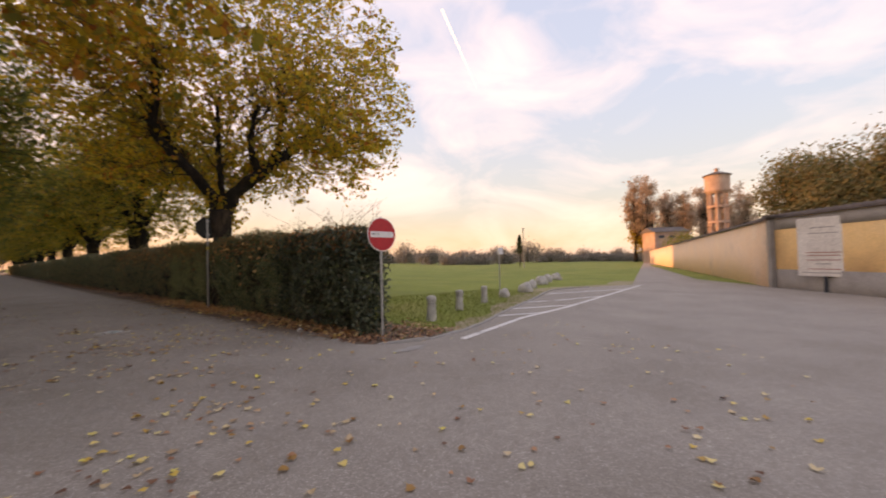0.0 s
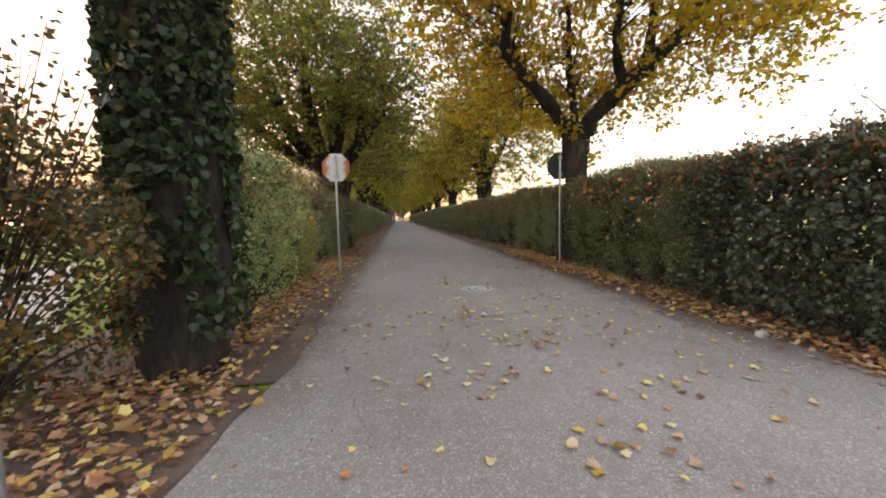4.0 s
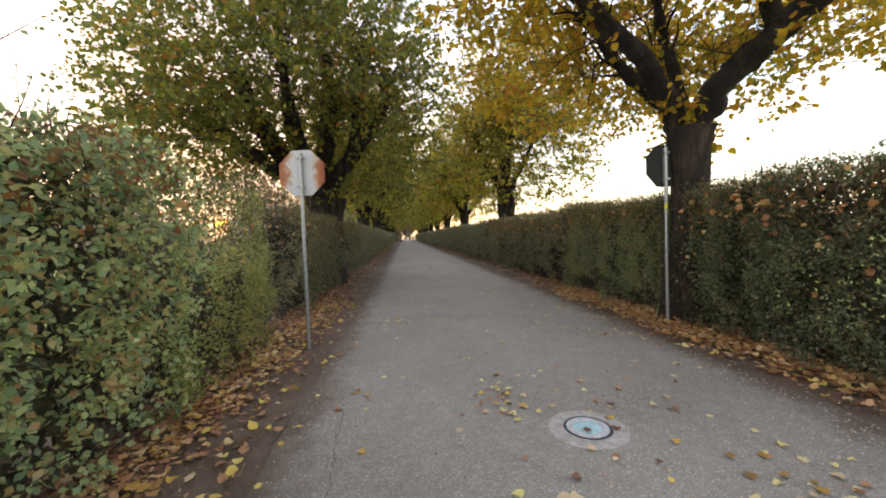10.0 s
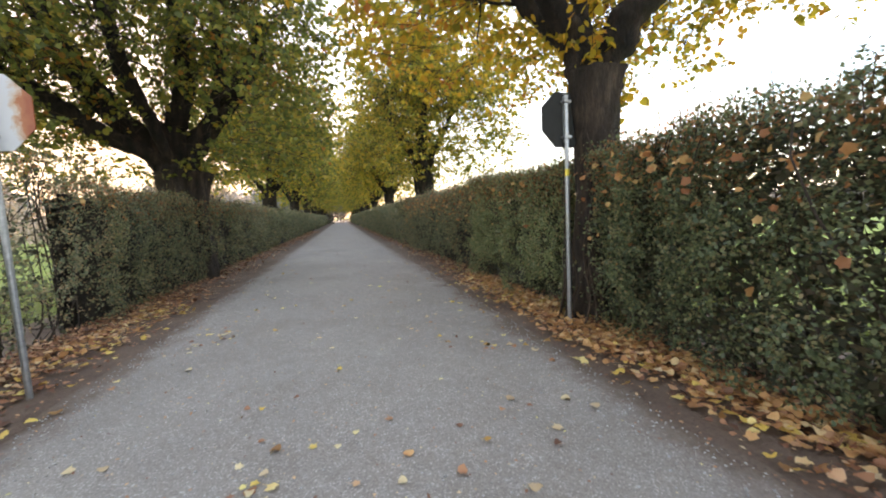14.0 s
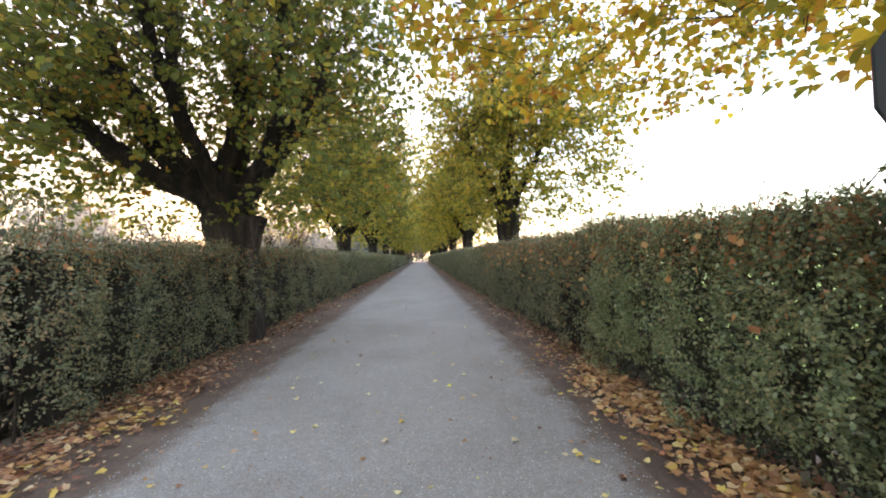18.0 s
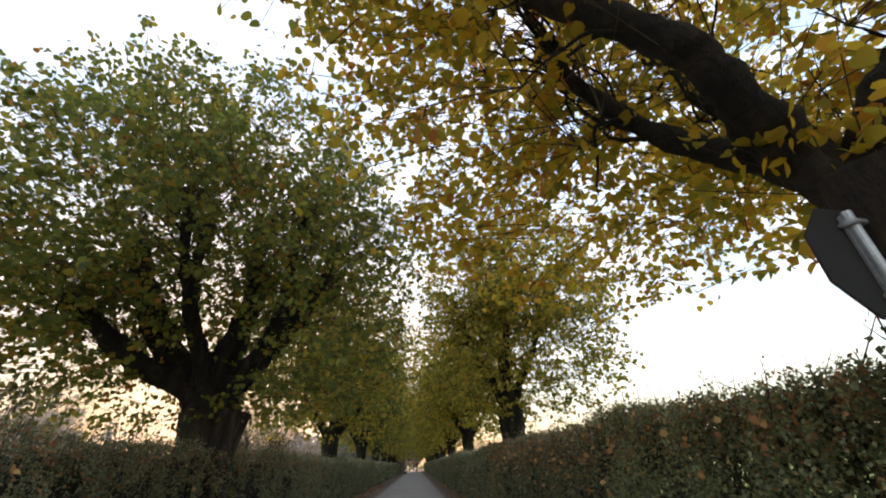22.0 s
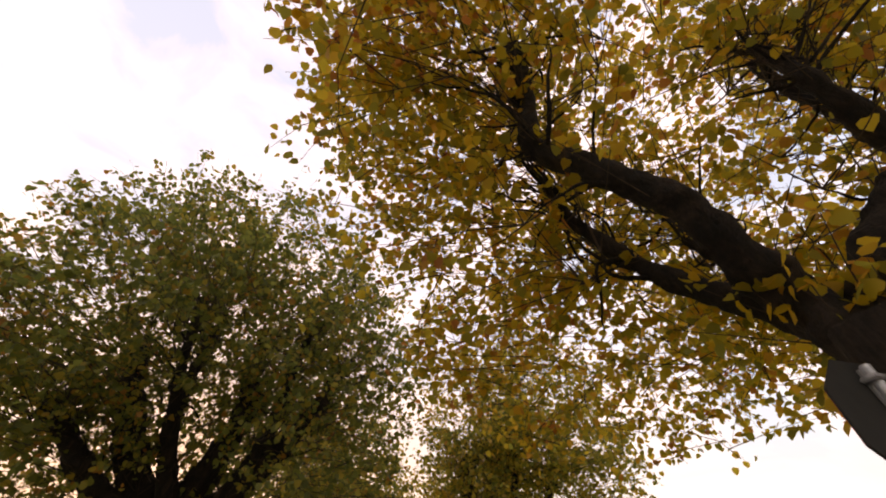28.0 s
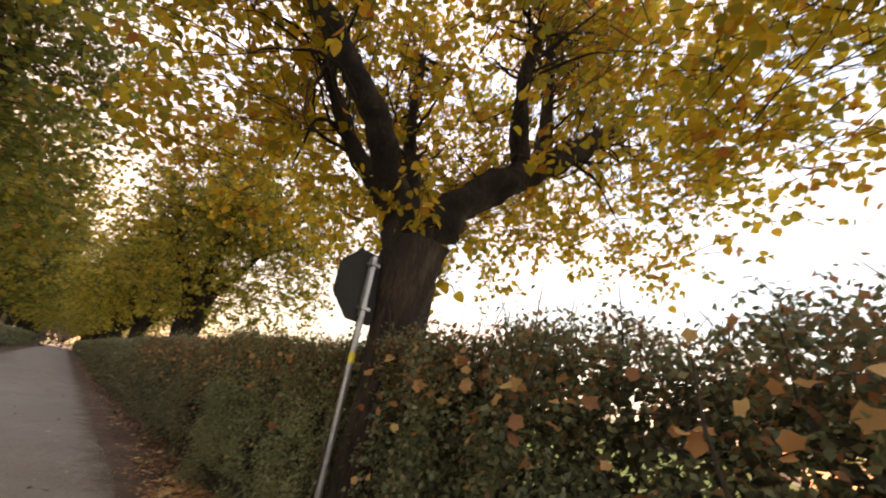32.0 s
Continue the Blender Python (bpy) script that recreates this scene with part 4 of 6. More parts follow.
        gap = np.array([noise.noise(Vector(p * (4.0, 4.0, 4.0) + (seed, 0, 0))) + 0.7 * noise.noise(Vector(p * 9.0 + (0, seed, 0))) for p in q])
        far = np.linalg.norm(q, axis=1)
        low = np.clip(-q[:, 2], 0, 0.95)
        q[:, :2] /= (np.sqrt(1 - low ** 2) ** 0.7)[:, None]
        q = q * (ax, ay, az) * np.where(q[:, 2:3] < 0, (1, 1, drop), (1, 1, 1))
        q = q[(gap > gaps) & (far + 0.25 * gap < 1.02) & (q[:, 2] + fz > (2.75 if az > 0.6 else 2.2))]
        if hollow:
            w = q + (fx, fy, fz)
            (hx0, hx1), (hy0, hy1), hz = hollow
            q = q[~((w[:, 0] > hx0) & (w[:, 0] < hx1) & (w[:, 1] > hy0) & (w[:, 1] < hy1) & (w[:, 2] < hz + 0.5 * r.normal(size=len(w))))]
        way = unit(unit(q) * 0.7 + r.normal(0, 0.65, q.shape) + (0, 0, -0.15))
        c = q + np.array([fx, fy, fz]) - o
        way[:, 2] *= 0.55
        long = r.uniform(0.45, 1.05, (len(q), 1, 1)) * (1.0 if near else 1.6)
        t = r.random((len(q), 14, 1))
        wing = unit(np.cross(way, (0, 0, 1.0)))[:, None] * r.choice([-1.0, 1.0], (len(q), 14, 1)) * r.uniform(0.02, 0.16, (len(q), 14, 1)) * (1.0 if near else 1.8)
        pts = c[:, None] + way[:, None] * long * (t - 0.3) + wing + (0, 0, -0.18) * t * t + r.normal(0, (0.035, 0.035, 0.03) if near else (0.1, 0.1, 0.08), (len(q), 14, 3))
        leaves.append(pts.reshape(-1, 3))
        pick = slice(None) if near else slice(None, None, 4)
        s = np.linspace(-0.75, 0.75, 5)[None, :, None]
        lines.append(c[pick, None] + way[pick, None] * long[pick] * s + (0, 0, -0.18) * np.clip(s, 0, 1) ** 2 + np.clip(-s, 0, 1) * unit(crotch - c[pick])[:, None] * 0.5)
    tagged(put("shoot_growth", mesh_np("shoot_growth", *thin_tubes(np.concatenate(lines), 0.0075 if near else 0.02, 0.002 if near else 0.006), TWIG), tree), kind="stuff")
    tagged(put("crown", mesh_np("crown", *leaf_cloud(r, np.concatenate(leaves), leaf, 0.55, 0.25, shape=shape), leaf_mat), tree), kind="stuff")
    return tree


def some_limbs(seed, base, crotch_z, reach, top, number=5):
    """Limbs of an ordinary pollard of the row."""
    r = np.random.default_rng(seed)
    out = []
    x, y = base
    for k in range(number):
        a = 2 * math.pi * (k + r.uniform(-0.25, 0.25)) / number
        d = reach * r.uniform(0.7, 1.1)
        z = top * r.uniform(0.85, 1.1)
        c, s = math.cos(a), math.sin(a)
        out.append(([(x + c * d * 0.4, y + s * d * 0.4, crotch_z + (z - crotch_z) * 0.3), (x + c * d * 0.85, y + s * d * 0.85, crotch_z + (z - crotch_z) * 0.65),
                     (x + c * d, y + s * d, z)], 0.17, 0.075))
    out.append(([(x + 0.1, y, crotch_z + 1.3), (x - 0.15, y + 0.1, top * 1.12)], 0.15, 0.07))
    return out


# the yellow linden beside the stop sign
yellow_tree = pollard("linden_tree", "old pollarded linden with bright yellow autumn leaves behind the sign", (3.05, 2.75), (3.03, 2.72, 2.65), [
    ([(2.85, 2.85, 3.2), (2.7, 2.85, 3.45), (2.35, 2.68, 3.8), (1.97, 2.65, 4.15), (1.5, 2.78, 4.75), (1.36, 2.75, 5.1), (1.42, 2.65, 6.0), (1.36, 2.45, 6.8)], 0.165, 0.075),
    ([(2.9, 3.1, 3.35), (2.65, 3.4, 3.8), (2.35, 3.55, 4.3), (2.0, 3.6, 4.85), (1.85, 3.45, 5.2)], 0.125, 0.055),
    ([(3.3, 2.55, 3.35), (3.75, 2.3, 3.85), (4.45, 2.1, 4.5), (5.4, 2.1, 5.4), (6.3, 2.2, 6.3)], 0.21, 0.11),
    ([(4.25, 2.15, 4.3), (4.65, 2.45, 5.0), (4.8, 2.55, 6.1), (4.7, 2.5, 7.4)], -0.14, 0.06),
    ([(3.2, 3.2, 3.8), (3.33, 3.75, 5.0), (3.4, 4.0, 6.6)], 0.12, 0.05),
    ([(3.9, 2.25, 4.0), (3.6, 2.05, 4.9), (3.85, 2.1, 6.2)], -0.11, 0.05),
], YELLOW_LEAF, 21, 0.30, 20, 2.7, 16, 0.094, HEART, True, 24, (((4.0, 3.1, 6.9), (5.2, 5.0, 4.7), 50000), ((3.2, 5.9, 4.75), (3.0, 2.2, 1.5), 5000), ((0.4, 2.9, 7.3), (1.7, 2.1, 1.5), 6000), ((4.9, -0.4, 4.8), (1.4, 1.3, 0.9), 2800), ((4.6, 3.6, 4.35), (1.5, 1.2, 0.7), 1700), ((3.75, 3.55, 2.95), (0.4, 0.4, 0.4), 260)), 0.22, 0.70, gaps=-0.13, bare=0.5, hollow=((0.1, 3.6), (-2.5, 3.7), 5.8), bark=BROWN_BARK)
r = np.random.default_rng(37)
for k in range(16):
    a0, bend = r.uniform(2.2, 5.0), r.normal(0, 0.35)
    h = np.linspace(0, 1, 12)
    top = r.uniform(0.6, 2.2)
    ang = a0 + bend * h + 0.12 * np.sin(h * 9 + k)
    off = 0.345 + 0.10 * np.exp(-h * 7) + 0.03 * np.abs(np.sin(h * 7 + k))
    line = np.stack([off * np.cos(ang), off * np.sin(ang), 0.04 + top * h], 1)
    put("climbing_stem", mesh_np("climbing_stem", *tube(line, np.linspace(0.013, 0.004, 12), 5, 0.2, 9.0), TWIG, True), yellow_tree, "dry climbing stem on the trunk")
q = r.uniform(2.1, 5.0, 240)
climb = np.stack([0.37 * np.cos(q), 0.37 * np.sin(q), r.uniform(0.1, 2.2, 240)], 1)
tagged(put("climber_leaves", mesh_np("climber_leaves", *leaf_cloud(r, climb, 0.05, 0.6), HEDGE_DEEP), yellow_tree, "sparse dark climber leaves"), kind="stuff")
# the green linden across the lane
pollard("linden_tree", "large pollarded linden, still mostly green, with ivy-dark trunk", (-3.6, 9.8), (-3.55, 9.75, 2.45), [
    ([(-4.1, 9.6, 3.2), (-4.75, 9.4, 4.05), (-5.3, 9.2, 5.1), (-5.7, 9.0, 6.2)], 0.34, 0.18),
    ([(-3.6, 9.6, 3.6), (-3.25, 9.6, 4.9), (-3.35, 9.5, 6.9)], 0.27, 0.15),
    ([(-3.3, 9.8, 3.2), (-2.5, 9.8, 4.3), (-1.75, 9.75, 5.4), (-1.5, 9.8, 6.4)], 0.28, 0.15),
    ([(-3.8, 10.6, 3.7), (-3.9, 11.4, 5.2), (-3.9, 11.8, 6.6)], 0.16, 0.08),
    ([(-3.9, 9.1, 3.8), (-4.1, 8.2, 5.4), (-4.1, 7.9, 6.4)], 0.14, 0.07),
    ([(-4.0, 9.5, 3.0), (-5.0, 9.1, 3.6), (-6.2, 8.9, 4.6), (-6.6, 8.9, 5.0)], 0.22, 0.13),
    ([(-3.8, 9.5, 3.5), (-4.35, 9.35, 4.6), (-4.5, 9.3, 6.0), (-4.45, 9.3, 7.3)], 0.2, 0.09),
    ([(-3.1, 9.6, 3.3), (-2.55, 9.5, 4.6), (-2.45, 9.5, 6.2), (-2.3, 9.5, 7.2)], 0.17, 0.08),
], GREEN_LEAF, 22, 0.56, 22, 3.2, 20, 0.098, HEART, True, 14, (((-4.6, 9.9, 6.35), (5.1, 4.8, 4.8), 58000), ((-6.2, 7.9, 4.3), (2.2, 2.2, 1.4), 5000)), 0.24, 1.0, bare=0.45, hollow=((-5.0, -2.2), (4.0, 8.9), 4.2), bark=BROWN_BARK)
# the ivy-clad linden at the corner
corner_tree = pollard("linden_tree", "old linden at the corner, its trunk wrapped in dark ivy", (-3.0, -2.6), (-3.0, -2.6, 3.3), [
    ([(-2.4, -2.8, 3.9), (-1.7, -3.1, 4.6), (-1.2, -3.4, 5.6)], 0.18, 0.08),
    ([(-3.6, -2.9, 4.1), (-4.5, -3.2, 5.0), (-5.0, -3.4, 5.8)], 0.19, 0.08),
    ([(-3.0, -2.3, 4.2), (-2.9, -2.1, 5.5), (-2.9, -2.2, 6.5)], 0.16, 0.08),
    ([(-3.2, -3.2, 4.0), (-3.4, -4.0, 4.9), (-3.4, -4.4, 5.8)], 0.15, 0.07),
], CORNER_LEAF, 23, 0.38, 18, 1.7, 20, 0.102, HEART, True, 0, (((-2.9, -4.0, 6.9), (4.0, 3.5, 3.9), 28000), ((-3.3, -0.9, 8.1), (2.9, 2.4, 2.0), 7000), ((-4.1, -3.4, 4.25), (1.35, 1.35, 0.95), 5000)), bark=BROWN_BARK)
r = np.random.default_rng(31)
n = 8200
a, z = r.uniform(0, 2 * np.pi, n), r.uniform(0.35, 4.4, n)
lump = np.array([noise.noise(Vector((math.cos(k) * 1.5, math.sin(k) * 1.5, h * 1.3))) for k, h in zip(a, z)])
keep = (lump + 0.45 * np.minimum(z - 1.5, 1.0) > -0.05) | ((np.cos(a + 0.3) > 0.72) & (z < 0.95 + 0.3 * lump) & (r.random(n) < 0.6))
rr = 0.37 + r.uniform(0.0, 0.09, n) + 0.10 * np.exp(-z * 1.6)
ivy_pts = np.stack([rr * np.cos(a), rr * np.sin(a), z], 1)[keep]
put("ivy", mesh_np("ivy", *leaf_cloud(r, ivy_pts, 0.066, 0.8, shape=HEART), IVY), corner_tree, "dark glossy ivy")
# the next linden on the right
pollard("linden_tree", "upright linden with yellowing green leaves beyond the hedge", (3.75, 15.5), (3.75, 15.5, 2.9), [
    ([(3.2, 15.3, 4.0), (2.5, 15.2, 5.2), (2.2, 15.1, 6.4)], 0.17, 0.08),
    ([(4.2, 15.5, 4.0), (4.9, 15.5, 5.2), (5.3, 15.5, 6.3)], 0.17, 0.08),
    ([(3.75, 15.6, 4.5), (3.7, 15.7, 6.0), (3.7, 15.7, 7.4)], 0.17, 0.08),
    ([(3.7, 14.9, 4.0), (3.6, 14.1, 5.2), (3.5, 13.8, 6.2)], 0.15, 0.07),
    ([(3.8, 16.2, 4.2), (3.9, 17.0, 5.6), (3.9, 17.3, 6.6)], 0.15, 0.07),
], MIXED_LEAF, 24, 0.42, 20, 2.8, 22, 0.105, HEART, True, 10, (((4.5, 15.5, 6.8), (3.8, 4.1, 4.8), 36000),), 0.36, 1.0)

far_a = pollard("linden_tree", "pollarded linden of the avenue with green and yellow leaves", (-3.7, 22.3), (-3.7, 22.3, 2.8),
                some_limbs(5, (-3.7, 22.3), 2.8, 2.0, 5.8), MIXED_LEAF, 25, 0.42, 20, 3.0, 22, 0.145, HEART, False, 0, (((-3.7, 22.3, 6.8), (4.3, 4.5, 4.6), 24000),))
far_b = pollard("linden_tree", "pollarded linden of the avenue with yellowing leaves", (3.75, 28.2), (3.75, 28.2, 2.8),
                some_limbs(6, (3.75, 28.2), 2.8, 1.9, 5.8), MIXED_LEAF, 26, 0.42, 20, 3.0, 22, 0.145, HEART, False, 0, (((3.75, 28.2, 6.8), (4.3, 4.5, 4.6), 24000),))
far_c = pollard("linden_tree", "pollarded linden of the avenue, still green", (-3.75, 35.0), (-3.75, 35.0, 2.8),
                some_limbs(7, (-3.75, 35.0), 2.8, 2.0, 6.0), GREEN_LEAF, 27, 0.42, 20, 3.0, 22, 0.145, HEART, False, 0, (((-3.75, 35.0, 6.8), (4.3, 4.5, 4.6), 24000),))
pattern = (far_b, far_a, far_c, far_a)
for k in range(8):
    copy_thing(pattern[k % 4], pose(3.75, 41 + 12.7 * k, -0.06, 0, 0, 70 * k + 20))
    copy_thing(pattern[(k + 1) % 4], pose(-3.75, 47.6 + 12.7 * k, -0.06, 0, 0, 110 * k + 45))


# ---- signs ----


def octagon(radius, thick):
    bm = bmesh.new()
    pts = [(radius * math.cos(math.pi / 8 + k * math.pi / 4), radius * math.sin(math.pi / 8 + k * math.pi / 4)) for k in range(8)]
    low = [bm.verts.new((x, 0, z)) for x, z in pts]
    f = bm.faces.new(low)
    top = bmesh.ops.extrude_face_region(bm, geom=[f])
    bmesh.ops.translate(bm, verts=[g for g in top["geom"] if isinstance(g, bmesh.types.BMVert)], vec=(0, thick, 0))
    bmesh.ops.recalc_face_normals(bm, faces=bm.faces)
    bmesh.ops.bevel(bm, geom=bm.edges[:], offset=0.003, segments=2, affect="EDGES")
    return bm


def disc(radius, thick, n=48):
    bm = lathe([(radius - 0.003, 0), (radius, 0.003), (radius, thick - 0.003), (radius - 0.003, thick)], n)
    bmesh.ops.rotate(bm, cent=(0, 0, 0), matrix=Matrix.Rotation(radians(90), 3, "X"), verts=bm.verts)
    return bm


def clamp(z, parent):
    ob = part("clamp", box(0.10, 0.075, 0.028, (0, 0.0, z), 0.006), GALV, parent, "steel clamp band")
    for x in (-0.045, 0.045):
        part("bolt", tube_bm([(x, -0.024, z), (x, 0.045, z)], 0.006, 6), GALV, ob)
    return ob


RUST_BACK, nn, ll, bb = shader("rust_stained_back", 0.6)
t = noise_node(nn, ll, 6.0, 6, 0.65, distort=0.5)
tc = nn.new("ShaderNodeTexCoord")
sx = nn.new("ShaderNodeSeparateXYZ")
ll.new(tc.outputs["Object"], sx.inputs["Vector"])
ab = nn.new("ShaderNodeMath")
ab.operation = "ABSOLUTE"
ll.new(sx.outputs["X"], ab.inputs[0])
ma = nn.new("ShaderNodeMath")
ma.operation = "MULTIPLY_ADD"
ma.inputs[1].default_value, ma.inputs[2].default_value = 2.4, -0.42
ll.new(ab.outputs[0], ma.inputs[0])
ad = nn.new("ShaderNodeMath")
ll.new(ma.outputs[0], ad.inputs[0])
ll.new(t.outputs["Fac"], ad.inputs[1])
rp = ramp(nn, [(0.40, (0.60, 0.62, 0.64)), (0.52, (0.55, 0.40, 0.30)), (0.62, (0.45, 0.16, 0.07)), (0.85, (0.36, 0.10, 0.05))])
ll.new(ad.outputs[0], rp.inputs["Fac"])
ll.new(rp.outputs["Color"], bb.inputs["Base Color"])


def stop_sign(at, label, back, turn=0.0, lean=0.0):
    s = thing("stop_sign", (at[0], at[1], terrain(*at)), label, "road sign")
    s.matrix_world = pose(at[0], at[1], terrain(*at), 0, lean, turn)
    part("pole", tube_bm([(0, 0, -0.3), (0, 0, 1.2), (0, 0, 2.60)], 0.024, 14), GALV, s, "galvanised steel pole")
    plate = part("plate", octagon(0.325, 0.012), back, s)
    plate.location = (0, 0.035, 2.34)
    face = part("face", octagon(0.318, 0.002), RED, plate, "red front face")
    face.location = (0, 0.0125, 0)
    channel = part("channel", box(0.05, 0.02, 0.5, (0, 0.026, 2.34), 0.004), GALV, s)
    clamp(2.53, s)
    clamp(2.15, s)
    return s


stop_sign((-2.5, 2.7), "stop sign seen from its faded rust-stained back, on a steel pole", RUST_BACK, -6)
right_stop = stop_sign((2.62, 2.66), "stop sign with dark grey back on a galvanised pole", DARK_BACK, 8)
part("sticker", tube_bm([(0, 0, 1.72), (0, 0, 1.80)], 0.0255, 14), plain("yellow_sticker", (0.75, 0.6, 0.08), 0.6), right_stop, "small yellow sticker round the pole")


def no_entry(at, label, z, turn, lean, tape, nod=0.0):
    s = thing("no_entry_sign", (at[0], at[1], terrain(*at)), label, "road sign")
    s.matrix_world = pose(at[0], at[1], terrain(*at), nod, lean, turn)
    part("pole", tube_bm([(0, 0, -0.3), (0, 0, 1.0), (0, 0, z + 0.32)], 0.024, 14), GALV, s, "galvanised steel pole")
    rim = part("rim", disc(0.302, 0.016), WHITE, s, "white rim")
    rim.location = (0, -0.03, z)
    face = part("face", disc(0.288, 0.004), RED, s, "red disc")
    face.location = (0, -0.045, z)
    bar = part("bar", box(0.49, 0.004, 0.105, (0, -0.0515, z), 0.001), WHITE, s, "white bar")
    if tape:
        part("tape", box(0.30, 0.003, 0.022, (0.0, -0.0512, z - 0.072), 0.0008), TAPE, s, "strip of grey tape")
    else:
        for k, (x, w) in enumerate(((-0.18, 0.07), (-0.09, 0.04))):
            part("scrawl", box(w, 0.002, 0.016, (x, -0.0542, z + 0.006), 0.0006), GREY_BACK, s, "dark scribble")
    clamp(z + 0.2, s)
    clamp(z - 0.2, s)
    return s


no_entry((-3.30, -4.42), "red and white no-entry sign on a slightly leaning pole", 2.09, 2, 3.3, True, 3.4)
no_entry((3.04, -4.32), "red and white no-entry sign on a pole at the hedge's end", 1.84, -6, 0, False)

panel = thing("sign_post", (-2.63, -4.6, terrain(-2.63, -4.6)), "tall steel post with dark grey panel and round sign backs", "road sign")
part("pole", tube_bm([(0, 0, -0.3), (0, 0, 1.5), (0.05, 0, 3.52)], 0.026, 14), GALV, panel, "galvanised steel pole")
plate = part("panel", box(0.565, 0.012, 0.87, (0.055, 0.05, 2.53), 0.004), GREY_BACK, panel, "dark grey panel back")
part("sticker", box(0.055, 0.002, 0.035, (0.24, 0.0425, 2.38), 0.0006), WHITE, plate, "white sticker")
round_back = part("round_plate", disc(0.295, 0.014), GREY_BACK, panel, "round grey sign back")
round_back.location = (0.05, 0.06, 3.25)
part("sticker", box(0.055, 0.002, 0.032, (0.2, -0.0175, 0.03), 0.0006), WHITE, round_back, "white sticker")
for z in (2.20, 2.86, 3.05, 3.42):
    clamp(z, panel).location = (0.02, 0, 0)

plank = thing("plank", (-3.15, -4.66, 0.0), "rough wooden plank fixed across the two sign poles", "plank")
plank.matrix_world = pose(-3.16, -4.63, 1.605 + terrain(-3, -4.6), 0, -6.0, 6)
bm = box(1.15, 0.028, 0.095, (0.105, -0.03, 0), 0.006)
part("board", bm, WOOD, plank)
for x in (-0.14, 0.53):
    part("wire", tube_bm([(x, -0.05, 0.03), (x, 0.045, 0.03)], 0.004, 6), GALV, plank)

# ---- light let into the lane ----
lamp = thing("ground_light", (0.075, 0.0, terrain(0, 0) + 0.040), "round ground light with bluish glass in a concrete collar", "ground light")
part("collar", lathe([(0.275, -0.05), (0.275, 0.002), (0.262, 0.006), (0.165, 0.006), (0.165, -0.05)], 40), two_scale("pale_collar_concrete", [(0.3, (0.30, 0.28, 0.25)), (0.7, (0.52, 0.48, 0.44))], 14, 70, 0.9, 0.5, 0.004), lamp, "cracked concrete collar")
part("gasket", lathe([(0.168, -0.04), (0.168, 0.008), (0.146, 0.008), (0.146, -0.04)], 40), GREY_BACK, lamp, "dark rubber gasket")
part("ring", lathe([(0.145, -0.04), (0.147, 0.010), (0.138, 0.014), (0.105, 0.014), (0.10, 0.006), (0.10, -0.04)], 40), plain("pale_worn_steel", (0.55, 0.56, 0.57), 0.5, 0.3, 0.12, 25), lamp, "steel ring")
glass = plain("frosted_blue_glass", (0.36, 0.62, 0.64), 0.2, 0.0, 0.12, 22)
part("glass", lathe([(0.099, -0.02), (0.099, 0.007), (0.06, 0.011), (0.01, 0.012)], 32), glass, lamp, "bluish frosted glass")

# ---- stones and bollards by the grass ----


def bollard(x, y, turn):
    b = thing("bollard", (x, y, terrain(x, y)), "short round grey stone bollard in the grass", "bollard", "bollards by the field")
    part("shaft", lathe([(0.118, -0.15), (0.118, 0.08), (0.102, 0.40), (0.102, 0.44)], 20), STONE, b)
    part("cap", lathe([(0.112, 0.44), (0.118, 0.455), (0.118, 0.50), (0.10, 0.545), (0.05, 0.567), (0.01, 0.57)], 20), STONE, b, "rounded stone cap")
    part("collar", lathe([(0.103, 0.385), (0.112, 0.392), (0.112, 0.412), (0.103, 0.419)], 20), STONE, b, "raised stone ring")
    b.matrix_world = pose(x, y, terrain(x, y), 1.5 * math.sin(turn), 1.5 * math.cos(turn), turn * 57)
    return b


for k, (x, y) in enumerate(((5.31, -3.48), (7.45, -2.68), (9.78, -2.0))):
    bollard(x, y, k * 2.1)


def boulder(x, y, sx, sy, sz, seed):
    bm = bmesh.new()
    bmesh.ops.create_icosphere(bm, subdivisions=3, radius=1)
    for v in bm.verts:
        k = 1 + 0.25 * noise.noise(v.co * 1.6 + Vector((seed, 0, 0))) + 0.08 * noise.noise(v.co * 5 + Vector((seed, 3, 0)))
        v.co = Vector((v.co.x * sx * k, v.co.y * sy * k, max(v.co.z, -0.35) * sz * k))
    me = bpy.data.meshes.new("boulder")
    bm.to_mesh(me)
    bm.free()
    me.materials.append(STONE)
    me.polygons.foreach_set("use_smooth", np.ones(len(me.polygons), bool))
    ob = new("boulder", me)
    ob.location = (x, y, terrain(x, y) + 0.2 * sz)
    ob.rotation_euler = (0, 0, seed)
    return tagged(ob, "rough grey boulder lying on the grass edge", "boulder", "boulders by the field")


for k, (x, y, s) in enumerate(((12.4, -1.25, 0.4), (15.3, -0.7, 0.55), (18.0, 0.3, 0.5), (21.0, 1.2, 0.6), (23.5, 1.9, 0.6), (26.5, 2.6, 0.6))):
    boulder(x, y, s * 0.66, s * 0.5, s * 0.72, 1.7 * k)

small = thing("notice_sign", (13.3, -0.5, terrain(13.3, -0.5)), "small pale notice box on a thin post in the grass", "sign")
part("post", tube_bm([(0, 0, -0.2), (0, 0, 1.0), (0, 0, 2.05)], 0.025, 10), GALV, small)
part("plate", box(0.36, 0.10, 0.30, (0, -0.06, 1.92), 0.01), WHITE, small, "pale box")


